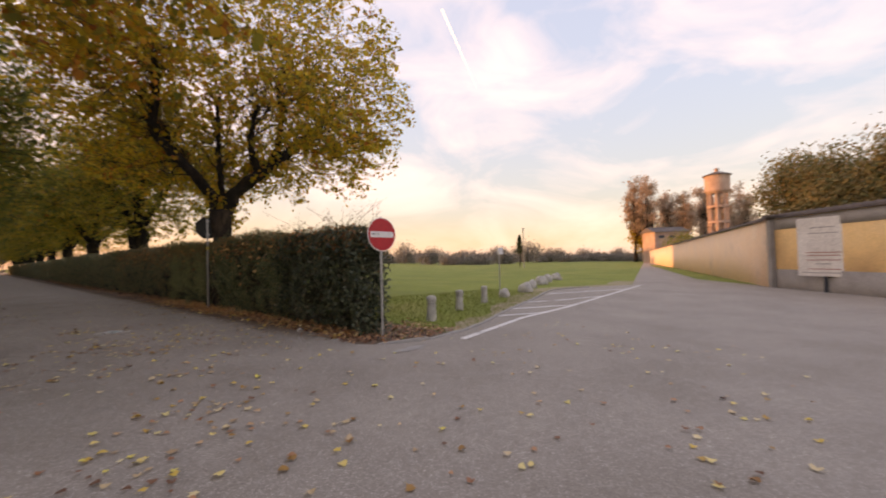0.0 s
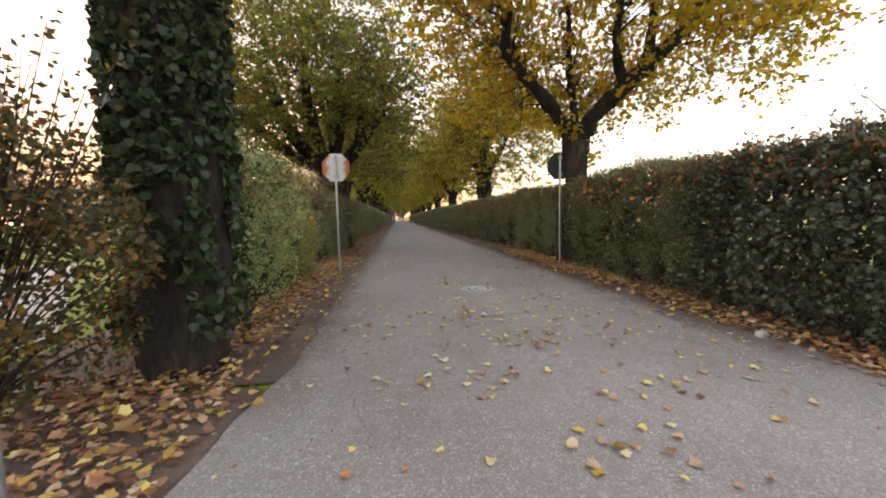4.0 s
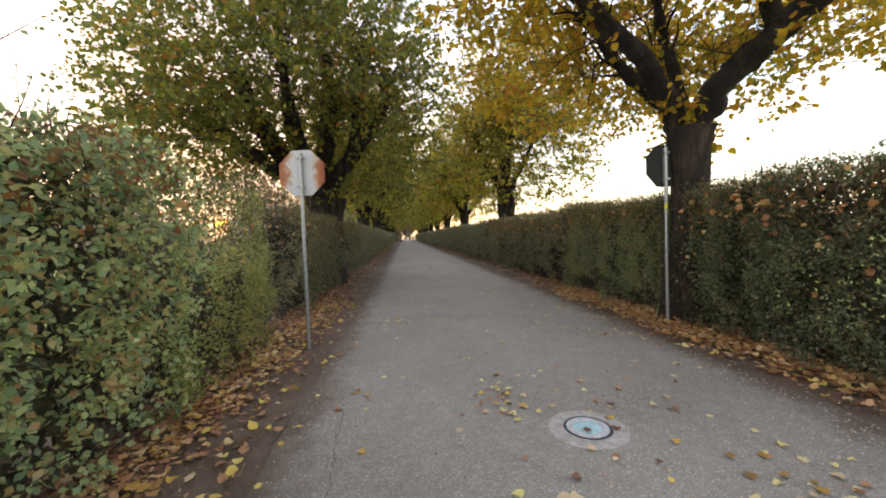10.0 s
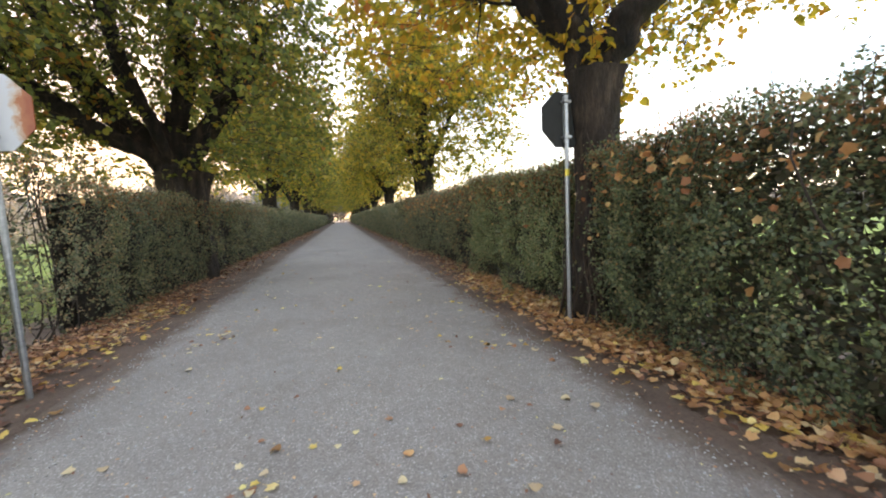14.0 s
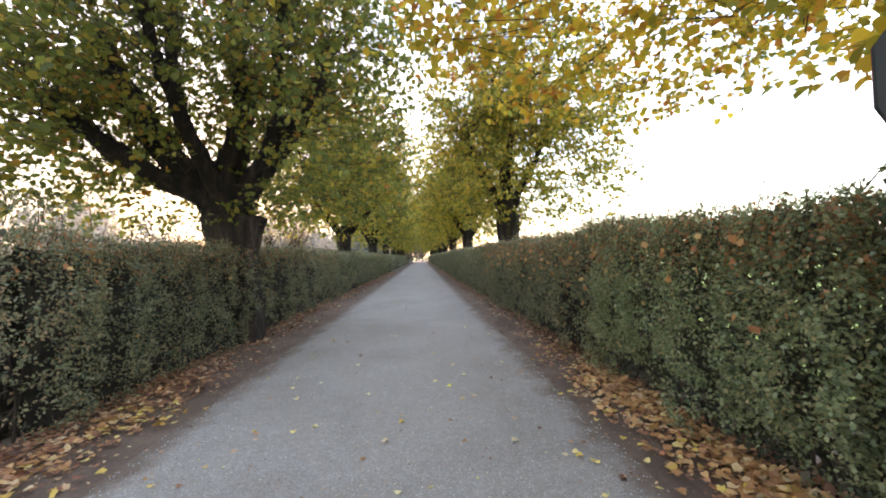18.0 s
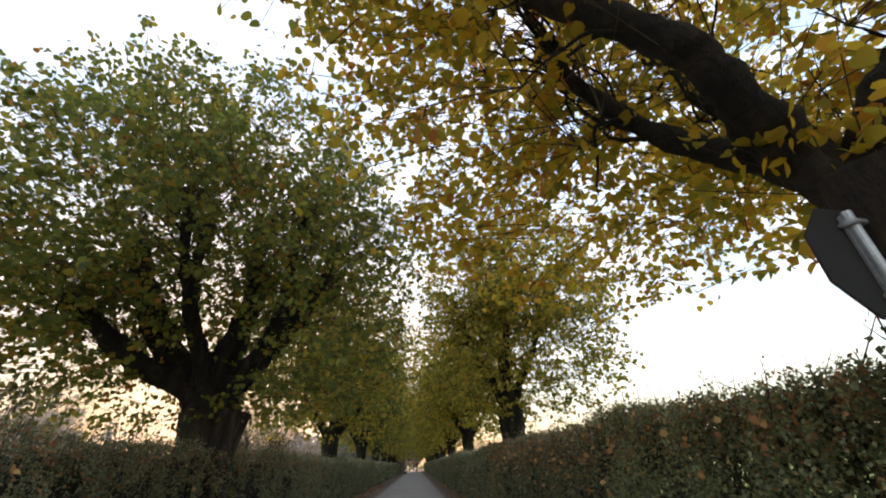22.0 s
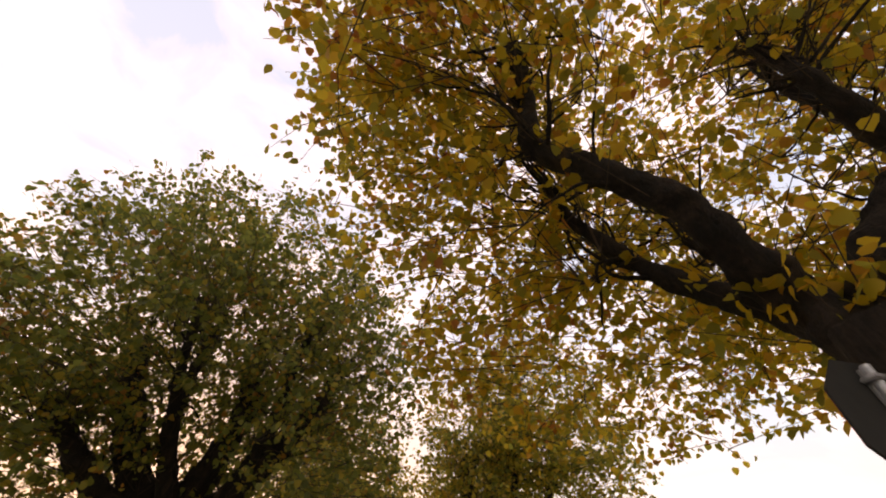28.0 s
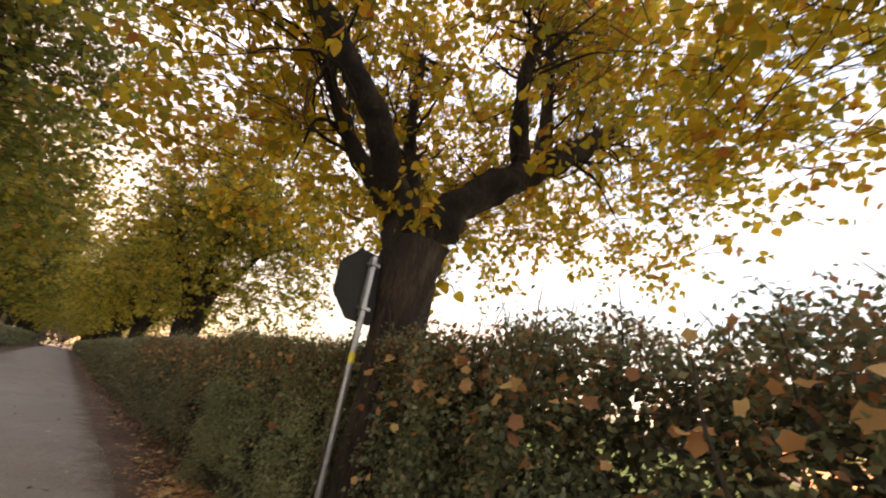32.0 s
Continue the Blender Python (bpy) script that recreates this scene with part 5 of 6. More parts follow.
# ---- wall, tower and buildings across the junction ----
PLASTER = two_scale("ochre_plaster", [(0.25, (0.60, 0.36, 0.18)), (0.5, (0.84, 0.53, 0.24)), (0.75, (0.86, 0.58, 0.33))], 0.45, 14, 0.9, 0.35, 0.01, 0.25)
PALE_PLASTER = two_scale("worn_pale_plaster", [(0.25, (0.52, 0.38, 0.27)), (0.42, (0.84, 0.61, 0.44)), (0.58, (0.86, 0.60, 0.40)), (0.75, (0.88, 0.70, 0.53))], 0.4, 10, 0.92, 0.35, 0.012, 0.3)
GREY_PLASTER = two_scale("grey_plinth_plaster", [(0.3, (0.22, 0.205, 0.19)), (0.7, (0.38, 0.35, 0.32))], 0.8, 20, 0.92, 0.4, 0.01)
TILE = two_scale("dark_roof_tile", [(0.3, (0.09, 0.075, 0.07)), (0.7, (0.19, 0.15, 0.135))], 1.5, 18, 0.9, 0.6, 0.02)
TOWER_PLASTER = two_scale("pink_tower_plaster", [(0.3, (0.40, 0.25, 0.19)), (0.7, (0.58, 0.40, 0.31))], 0.3, 5, 0.9, 0.3, 0.02)
BOARD = two_scale("weathered_white_board", [(0.3, (0.62, 0.58, 0.53)), (0.7, (0.78, 0.75, 0.70))], 0.9, 12, 0.7, 0.15, 0.004)


def wall_run(name, a, b, height, thick, mat, label, segments, plinth=False):
    """A garden wall following the ground from a to b, with coping tiles."""
    w = tagged(new(name), label, "wall", kind="structure")
    a, b = np.array(a, float), np.array(b, float)
    d = (b - a) / np.linalg.norm(b - a)
    s = np.array([-d[1], d[0]])

    def slab(part_name, z0, z1, half, m, text=""):
        v = []
        for k in range(segments + 1):
            p = a + (b - a) * k / segments
            g = terrain(*p)
            for side, z in ((-half, z0), (half, z0), (half, z1), (-half, z1)):
                e = p + s * side
                v.append((e[0], e[1], g + z))
        f = []
        for k in range(segments):
            for c in range(4):
                f.append((4 * k + c, 4 * k + (c + 1) % 4, 4 * k + 4 + (c + 1) % 4, 4 * k + 4 + c))
        f += [(0, 3, 2, 1), (4 * segments, 4 * segments + 1, 4 * segments + 2, 4 * segments + 3)]
        return put(part_name, mesh_np(part_name, v, f, m), w, text)

    slab("body", -0.4, height, thick / 2, mat)
    if plinth:
        slab("plinth", -0.39, 0.95, thick / 2 + 0.03, GREY_PLASTER, "grey plinth")
        slab("frieze", height - 0.55, height - 0.02, thick / 2 + 0.012, GREY_PLASTER, "grey weathered band")
    slab("coping", height, height + 0.06, thick / 2 + 0.10, TILE, "dark coping course")
    slab("coping_ridge", height + 0.06, height + 0.15, thick / 2 - 0.05, TILE, "dark coping tiles")
    # coping tiles along the near part
    tile = bmesh.new()
    bmesh.ops.create_cone(tile, segments=8, radius1=0.10, radius2=0.075, depth=0.46, cap_ends=True)
    bmesh.ops.rotate(tile, cent=(0, 0, 0), matrix=Matrix.Rotation(radians(90), 3, "Y"), verts=tile.verts)
    me = bpy.data.meshes.new("coping_tile")
    tile.to_mesh(me)
    tile.free()
    me.materials.append(TILE)
    for k in range(min(int(np.linalg.norm(b - a) / 0.42), 60)):
        p = a + d * (0.25 + 0.42 * k)
        ob = new("coping_tile", me)
        ob.parent = w
        ob.matrix_world = pose(p[0], p[1], terrain(*p) + height + 0.15, 0, 3, math.degrees(math.atan2(d[1], d[0])))
    return w


wall_run("wall_side", (24.7, -9.9), (163.6, 26.3), 3.45, 0.45, PALE_PLASTER, "long high garden wall of worn pale orange plaster", 40)
wall_run("wall_front", (24.45, -10.25), (6.0, -24.0), 3.5, 0.45, PLASTER, "high ochre plaster wall with grey plinth and tiled coping", 16, True)
pier = tagged(new("wall_pier"), "grey weathered pier at the wall's corner", "wall", kind="structure")
pb = part("shaft", box(0.34, 0.5, 3.9, (0, 0, 1.5), 0.03), GREY_PLASTER, pier)
part("cap", box(0.74, 0.74, 0.12, (0, 0, 3.66), 0.03), TILE, pier)
pier.matrix_world = pose(24.5, -10.05, terrain(24.5, -10), 0, 0, 25)

notice = thing("notice_board", (22.3, -11.35, terrain(22.3, -11.35)), "large weathered white notice board standing before the ochre wall", "notice board")
notice.matrix_world = pose(21.95, -11.6, terrain(21.95, -11.6), 0, 0, -126)
part("post", box(0.10, 0.10, 3.2, (0, 0.08, 1.4), 0.01), GREY_BACK, notice)
part("panel", box(1.95, 0.05, 2.6, (0, 0, 2.0), 0.012), BOARD, notice, "faded white panel")
INK = plain("faded_red_ink", (0.42, 0.16, 0.12), 0.8)
GREY_INK = plain("faded_grey_ink", (0.30, 0.28, 0.27), 0.8)
for z, w, m in ((1.75, 1.3, INK), (1.62, 1.2, INK), (1.42, 1.25, INK), (1.25, 0.6, GREY_INK), (1.02, 1.2, INK), (0.86, 1.6, GREY_INK), (2.85, 0.9, GREY_INK), (2.6, 1.1, GREY_INK)):
    part("line_of_writing", box(w, 0.004, 0.035, (0, -0.0285, z), 0.001), m, notice)

verge = draped("wall_grass_verge", np.linspace(25.5, 90, 60), lambda x: -10.9 + (x - 24.7) * 0.2607 + 0.9, lambda x: -10.9 + (x - 24.7) * 0.2607 + 2.4 * min(1, (x - 25) / 6) + 0.92, 2, GRASS_SOIL, 0.02)
tagged(verge, "narrow strip of grass along the foot of the wall", "grass", kind="structure")

tower = thing("water_tower", (109.0, -1.8, terrain(109, -1.8)), "old pinkish concrete water tower on open columns", "water tower")
h0 = terrain(109, -1.8)
tz = lambda z: z - h0
part("tank", lathe([(2.6, tz(14.9)), (3.1, tz(15.6)), (3.15, tz(19.0)), (3.1, tz(19.1))], 28), TOWER_PLASTER, tower, "round plastered tank")
part("tank_rim", lathe([(3.45, tz(15.35)), (3.5, tz(15.6)), (3.2, tz(15.62)), (3.2, tz(15.3))], 28), TOWER_PLASTER, tower)
part("roof", lathe([(3.6, tz(19.05)), (3.6, tz(19.2)), (0.9, tz(20.0)), (0.5, tz(20.02))], 28), TILE, tower, "dark conical roof")
part("lantern", lathe([(0.5, tz(20.0)), (0.5, tz(20.7)), (0.75, tz(20.72)), (0.1, tz(21.0))], 14), TOWER_PLASTER, tower)
for k in range(8):
    a = k * math.pi / 4
    part("column", tube_bm([(2.3 * math.cos(a), 2.3 * math.sin(a), -0.5), (2.3 * math.cos(a), 2.3 * math.sin(a), tz(8)), (2.3 * math.cos(a), 2.3 * math.sin(a), tz(15.3))], 0.28, 8), TOWER_PLASTER, tower)
part("core", lathe([(0.6, -0.5), (0.6, tz(15))], 14), TOWER_PLASTER, tower, "central shaft")
for z in (4.5, 8.0, 11.6):
    part("ring_beam", lathe([(2.0, tz(z)), (2.65, tz(z)), (2.65, tz(z + 0.45)), (2.0, tz(z + 0.45))], 24), TOWER_PLASTER, tower)
tower.scale = (0.8, 0.8, 1.0)

house = thing("house", (123.5, 12.0, terrain(123.5, 12)), "small plastered farm building behind the wall", "house", turn=-52)
part("wall", box(9.0, 7.0, 9.5, (0, 0, 4.0), 0.05), TOWER_PLASTER, house, "pink plaster walls")
bm = bmesh.new()
rv = [bm.verts.new(p) for p in ((-5, -4, 8.7), (5, -4, 8.7), (5, 4, 8.7), (-5, 4, 8.7), (-5, 0, 10.2), (5, 0, 10.2))]
for q in ((0, 1, 5, 4), (2, 3, 4, 5), (0, 4, 3), (1, 2, 5), (3, 2, 1, 0)):
    bm.faces.new([rv[k] for k in q])
part("roof", bm, TILE, house, "dark tiled roof")
for x in (-2.6, 0.3, 2.8):
    win = part("window", box(1.5, 0.12, 0.7, (x, -3.5, 7.4), 0.02), GREY_BACK, house, "dark shuttered opening")
    part("sill", box(1.7, 0.2, 0.12, (x, -3.55, 6.98), 0.02), CONCRETE, win)

# ---- far trees ----


def far_tree(x, y, height, crown, mat, label, seed, clumps=26, leaves=60, size=0.5, bare=False, tall=1.0, foot=0.28):
    r = np.random.default_rng(seed)
    g = terrain(x, y)
    if y > 0 and abs(math.degrees(math.atan2(x + 1.2, y + 2.7)) - SUN_AZ) < 4.6 and height < 12:
        x += 0.13 * y  # the sun stands in a gap of the trees
        g = terrain(x, y)
    tree = thing("tree", (x, y, g - 0.1), label, "tree", "far trees")
    bole = height * (foot if not bare else 0.4)
    put("trunk", mesh_np("trunk", *tube(smooth_line([(0, 0, -0.3), (0.05, 0, bole * 0.5), (r.normal(0, 0.2), r.normal(0, 0.2), bole), (0, 0, height * 0.8)], 4), np.linspace(height * (0.014 if bare else 0.024), height * (0.003 if bare else 0.006), 13), 8, 0.15, 1.0), BARK, True), tree)
    c = r.normal(0, 1, (clumps, 3))
    c = unit(c) * (r.random((clumps, 1)) ** 0.4)
    c = c * (crown, crown, (height - bole) * 0.48 * tall) + (0, 0, bole + (height - bole) * 0.5)
    lines = []
    for k in range(clumps):
        start = np.array([0, 0, bole * 0.8 + r.uniform(0, 0.45) * (c[k][2] - bole * 0.8)])
        mid = (start + c[k]) / 2 + (0, 0, -0.05 * height) + r.normal(0, 0.04 * height, 3)
        lines.append(np.array([start, (start + mid) / 2, mid, (mid + c[k]) / 2, c[k]]))
    tagged(put("branchwork", mesh_np("branchwork", *thin_tubes(np.array(lines), height * 0.006, height * 0.0015), TWIG if bare else BARK), tree), kind="stuff")
    pts = (c[:, None] + r.normal(0, 1, (clumps, leaves, 3)) * crown * 0.24).reshape(-1, 3)
    put("crown", mesh_np("crown", *leaf_cloud(r, pts, size, 0.3), mat), tree)
    return tree


AUTUMN_FAR = leaf_material("far_orange_leaf", [(0.0, (0.42, 0.34, 0.28)), (0.5, (0.55, 0.43, 0.34)), (1.0, (0.62, 0.46, 0.32))], 0.7)
# Autumn orange, lightened to carry the low sun's glow in the leaf colour.
PARK_GLOW_LEAF = leaf_material("park_orange_glow_leaf", [(0.0, (0.46, 0.30, 0.18)), (0.5, (0.62, 0.40, 0.23)), (1.0, (0.70, 0.44, 0.22))], 0.7)
# Pale and greyed: the haze of distance is put into the leaf colour.
FAR_HAZE = leaf_material("far_haze_grey_leaf", [(0.0, (0.17, 0.165, 0.15)), (0.5, (0.24, 0.225, 0.20)), (1.0, (0.31, 0.27, 0.235))], 0.3)
eye0, ahead0, right0 = np.array([-1.56, -9.6]), np.array([0.769, 0.639]), np.array([0.639, -0.769])


def across(depth, offset):
    """A plan place seen from the junction: metres ahead and metres to the side."""
    p = eye0 + ahead0 * depth + right0 * depth * offset
    return float(p[0]), float(p[1])


for k, (off, d, hgt, cw) in enumerate(((0.50, 150, 31, 5), (0.535, 145, 29, 5.5), (0.585, 150, 25, 5.5), (0.63, 140, 25, 5.5), (0.68, 150, 28, 5.5), (0.73, 130, 24, 5), (0.785, 135, 25, 5.5), (0.52, 150, 15, 6))):
    x, y = across(d, off)
    far_tree(x, y, hgt * 1.06, cw * 0.66, AUTUMN_FAR if k < 7 else YELLOW_LEAF, "tall poplar with thin orange autumn leaves behind the wall", 200 + k, 44, 110, 0.7, tall=1.15)
for k, (off, d, hgt, cw) in enumerate(((0.92, 46, 13.8, 3.2), (0.99, 44, 13.5, 3.6), (1.07, 40, 13, 4.0), (1.17, 38, 14, 4.2), (1.28, 36, 14.5, 4.2))):
    x, y = across(d, off)
    far_tree(x, y, hgt, cw, RUSSET_LEAF, "broad brownish-green tree behind the ochre wall", 220 + k, 46, 150, 0.34)
x, y = across(90, 0.62)
far_tree(x, y, 8.0, 3.4, GREEN_LEAF, "dark rounded bush rising over the wall", 230, 24, 90, 0.35)
# the wood's edge along the field
for k in range(46):
    off = -0.42 + 0.96 * k / 45
    d = 150 + 40 * math.sin(k * 2.3) + (60 if k % 3 else 0)
    x, y = across(d, off)
    hgt = 2.2 + 5.4 * (0.5 + 0.5 * math.sin(k * 1.7 + 1)) ** 2 * (1.0 if off < 0.25 else 0.75)
    far_tree(x, y, hgt, 3.4 + 1.6 * math.sin(k * 0.9) ** 2, FAR_HAZE, "hazy tree at the far edge of the field", 300 + k, 34, 80, 0.5, foot=0.06)
woods_r = np.random.default_rng(9)
wood_pts = []
for k in range(5200):
    az = woods_r.uniform(-0.6, 0.62)
    d = woods_r.uniform(230, 300)
    x, y = across(d, az)
    wood_pts.append((x, y, terrain(x, y) + woods_r.random() ** 1.4 * (4.2 + 2.6 * noise.noise(Vector((az * 14, 0, 0))))))
wood = put("far_wood", mesh_np("far_wood", *leaf_cloud(woods_r, np.array(wood_pts), 2.4, 0.2), FAR_HAZE))
tagged(wood, "low hazy line of woodland along the horizon", "woods", kind="stuff")

dark_cypress = across(74, 0.199)
cy = thing("cypress", (*dark_cypress, terrain(*dark_cypress)), "slim dark cypress on a bare stem, alone in the field", "tree")
cyr = np.random.default_rng(3)
u = cyr.random(900)
cp = np.stack([cyr.normal(0, 0.38, 900) * (1.1 - u), cyr.normal(0, 0.38, 900) * (1.1 - u), 2.6 + u * 3.4], 1)
put("crown", mesh_np("crown", *leaf_cloud(cyr, cp, 0.3, -0.4), IVY), cy)
part("trunk", tube_bm([(0, 0, -0.2), (0, 0, 1.0), (0, 0, 4.0)], 0.09, 8), BARK, cy)
mast_at = across(70, 0.209)
mast = thing("lattice_mast", (*mast_at, terrain(*mast_at)), "thin pale mast with short cross arms in the field", "mast")
part("pole", tube_bm([(0, 0, -0.2), (0, 0, 3.5), (0, 0, 7.2)], 0.09, 8), CONCRETE, mast)
for z in (6.5, 6.85, 7.1):
    part("crossarm", box(0.7, 0.08, 0.08, (0, 0, z), 0.01), CONCRETE, mast)

# ---- park on the left ----
park_path = draped("park_path", np.arange(-60, -4.9, 1.0), lambda x: -2.4 + 0.12 * (-x - 5) - 0.8, lambda x: 6.4 + 0.1 * (-x - 5) - max(0, (x + 11) * 1.3), 6, GRAVEL, -0.022)
tagged(park_path, "wide pale gravel path through the park", "path", kind="structure")
corner_soil = draped("corner_soil", np.arange(-4.9, -2.15, 0.15), lambda x: y_top(x) + 0.12, lambda x: -3.2 - 0.55 * max(0, -4.2 - x) ** 1.2, 10, SOIL, -0.008)
tagged(corner_soil, "bare soil corner covered in fallen leaves", "soil", kind="structure")
field_corner = draped("hedge_end_soil", np.arange(2.2, 4.4, 0.15), lambda x: y_top(x) + 0.06, lambda x: -2.9, 8, SOIL, -0.006)
tagged(field_corner, "bare soil round the hedge's end", "soil", kind="structure")
for k, (x, y, hgt, cw) in enumerate(((-22.5, 16.3, 9, 2.6), (-25.1, 22.0, 8.5, 2.6), (-21.0, 24.0, 9, 2.8), (-33, 27, 9, 3), (-29, 36, 10, 3.2), (-18, 34, 9, 3), (-38, 42, 10, 3.5), (-14, 30, 8, 2.6), (-16, 48, 10, 3), (-26, 58, 10, 3.5), (-44, 30, 10, 3.2))):
    x, y = -1.5 + (x + 1.5) * 1.3, -8 + (y + 8) * 1.3
    far_tree(x, y, hgt, cw, PARK_GLOW_LEAF, "young park tree with thin orange autumn leaves", 400 + k, 70, 60, 0.11, True)
for k in range(30):
    x, y = -28 - 34 * math.cos(k * 0.37) - k * 0.6, 92 + 40 * math.sin(k * 0.9) + k
    far_tree(x, y, 8 + 3 * math.sin(k), 3.6, FAR_HAZE, "hazy tree at the park's far edge", 450 + k, 18, 34, 0.9, foot=0.08)

for k in range(16):
    x, y = -17 - 3.2 * (k % 8) - 4 * math.sin(k * 2.1), 20 + 5.5 * k + 6 * math.sin(k * 1.3)
    far_tree(x, y, 4.5 + 1.6 * math.sin(k * 1.9), 2.6, AUTUMN_FAR, "low orange-brown thicket across the park", 480 + k, 30, 60, 0.35, foot=0.05)

# the reddish shrub between the sign poles and the ivy-clad trunk
shrub = thing("shrub", (-3.8, -3.45, terrain(-3.8, -3.45)), "bushy olive shrub at the foot of the ivy-clad tree", "shrub")
sr = np.random.default_rng(77)
n = 17000
q = unit(sr.normal(0, 1, (n, 3))) * (sr.random((n, 1)) ** 0.25)
sh = np.stack([0.14 + q[:, 0] * 0.86, q[:, 1] * 0.8, 0.95 + q[:, 2] * 1.05], 1)
lump = np.array([noise.noise(Vector(p * 2.2)) for p in sh])
sh = sh[(sh[:, 2] > 0.1) & (lump > -0.06 + 0.25 * (sh[:, 2] > 1.5))]
arms = np.stack([sr.normal(0.2, 0.33, 60), sr.normal(0, 0.4, 60), sr.uniform(1.5, 2.45, 60)], 1)
root = arms * (0.35, 0.35, 0.45)
u = np.linspace(0, 1, 6)[None, :, None]
arm_lines = root[:, None] * (1 - u) + arms[:, None] * u + sr.normal(0, 0.1, (60, 1, 3)) * u * (1 - u)
put("branch", mesh_np("branch", *thin_tubes(arm_lines, 0.010, 0.003), TWIG), shrub)
u = sr.uniform(0.3, 1.05, (60, 26, 1))
on_arm = (root[:, None] * (1 - u) + arms[:, None] * u + sr.normal(0, 0.05, (60, 26, 3))).reshape(-1, 3)
sh = np.concatenate([sh, on_arm])
put("foliage", mesh_np("foliage", *leaf_cloud(sr, sh, 0.055, 0.2), SHRUB_LEAF), shrub)
base = np.zeros((60, 5, 3))
tips = sh[sr.integers(0, len(sh), 60)]
for k in range(5):
    base[:, k] = tips * (k / 4) ** 0.8 * (1, 1, 1) * np.array([k / 4 * 0.7 + 0.3, k / 4 * 0.7 + 0.3, 1])
put("twig", mesh_np("twig", *thin_tubes(base, 0.014, 0.004), TWIG), shrub)

# thin shrubs standing behind the hedge in the park
for k, (x, y, w, hgt) in enumerate(((-5.4, 4.3, 0.9, 2.6), (-7.0, 7.4, 1.1, 2.7), (-7.2, 6.0, 1.2, 2.5), (-5.5, 10.6, 1.1, 2.9), (-8.6, 8.5, 1.3, 2.8), (-5.6, 14.0, 1.2, 2.8))):
    bush = thing("shrub", (x, y, terrain(x, y)), "thin twiggy shrub with sparse brownish leaves behind the hedge", "shrub", "shrubs behind the hedge")
    r = np.random.default_rng(500 + k)
    n = 3200
    q = unit(r.normal(0, 1, (n, 3))) * (r.random((n, 1)) ** 0.35)
    p = np.stack([q[:, 0] * w, q[:, 1] * w, hgt * 0.55 + q[:, 2] * hgt * 0.5], 1)
    lump = np.array([noise.noise(Vector(a * 1.8 + (k * 5, 0, 0))) for a in p])
    p = p[(p[:, 2] > 0.1) & (lump > -0.1)]
    tagged(put("foliage", mesh_np("foliage", *leaf_cloud(r, p, 0.06, 0.2), HEDGE_THIN), bush), kind="stuff")
    stems = np.zeros((90, 5, 3))
    tips = p[r.integers(0, len(p), 90)] * (1.1, 1.1, 1.12)
    for c in range(5):
        stems[:, c] = tips * np.array([(c / 4) ** 1.5, (c / 4) ** 1.5, c / 4]) + r.normal(0, 0.02, (90, 3)) * c
    tagged(put("stem", mesh_np("stem", *thin_tubes(stems, 0.012, 0.003), TWIG), bush), kind="stuff")

# pale worn patch and a white stone at the hedge's end
pv = [(2.75 + 0.34 * math.cos(a) * (1 + 0.3 * math.sin(3 * a)), -5.32 + 0.11 * math.sin(a) * (1 + 0.25 * math.cos(5 * a))) for a in np.linspace(0, 2 * math.pi, 28, endpoint=False)]
pc = np.array([(2.75, -5.35, terrain(2.75, -5.35) + 0.0115)] + [(x, y, terrain(x, y) + 0.0115) for x, y in pv])
patch = put("road_patch", mesh_np("road_patch", pc, [(0, 1 + k, 1 + (k + 1) % 28) for k in range(28)], CONCRETE))
tagged(patch, "crumbling pale cement patch on the asphalt", "road patch", kind="structure")
stone = boulder(2.35, -2.75, 0.07, 0.06, 0.06, 4.2)
tagged(stone, "small white stone lying among leaves at the hedge foot", "stone")

# ---- grass by the kerb and the bollards ----
gr = np.random.default_rng(88)
gp = np.stack([gr.uniform(3.0, 16, 16000), gr.uniform(-5.2, 1.5, 16000)], 1)
gp = gp[[b > y_top(a) + 0.12 and not (2.4 < a < 3.6 and b > -4.1) for a, b in gp]]
gc = np.stack([gr.uniform(-10.0, -3.3, 15000), gr.uniform(-10.5, -3.4, 15000)], 1)
gc = gc[[b > y_top(a) + 0.25 and noise.noise(Vector((a * 1.1, b * 1.1, 2))) - 0.25 * (a + 4.6) > 0 for a, b in gc]]
gp = np.concatenate([gp, gc])
gz = np.array([terrain(a, b) - 0.03 for a, b in gp])
n = len(gp)
ang, hh = gr.uniform(0, 6.28, n), gr.uniform(0.03, 0.09, n)
wv = np.stack([np.cos(ang), np.sin(ang), 0 * ang], 1) * 0.008
leanv = gr.normal(0, 0.03, (n, 3)) * (1, 1, 0)
root = np.stack([gp[:, 0], gp[:, 1], gz], 1)
tip = root + leanv + np.stack([0 * hh, 0 * hh, hh], 1)
blades = np.stack([root - wv, root + wv, tip + wv * 0.2, tip - wv * 0.2], 1).reshape(-1, 3)
BLADE = leaf_material("grass_blade", [(0.0, (0.14, 0.18, 0.035)), (0.6, (0.20, 0.245, 0.05)), (1.0, (0.31, 0.28, 0.10))], 0.4, 0.6, 0.3, 0.4)
tufts = put("grass_blades", mesh_np("grass_blades", blades, np.arange(4 * n).reshape(-1, 4), BLADE))
tagged(tufts, "rough green grass along the kerb and round the bollards", "grass", kind="stuff")

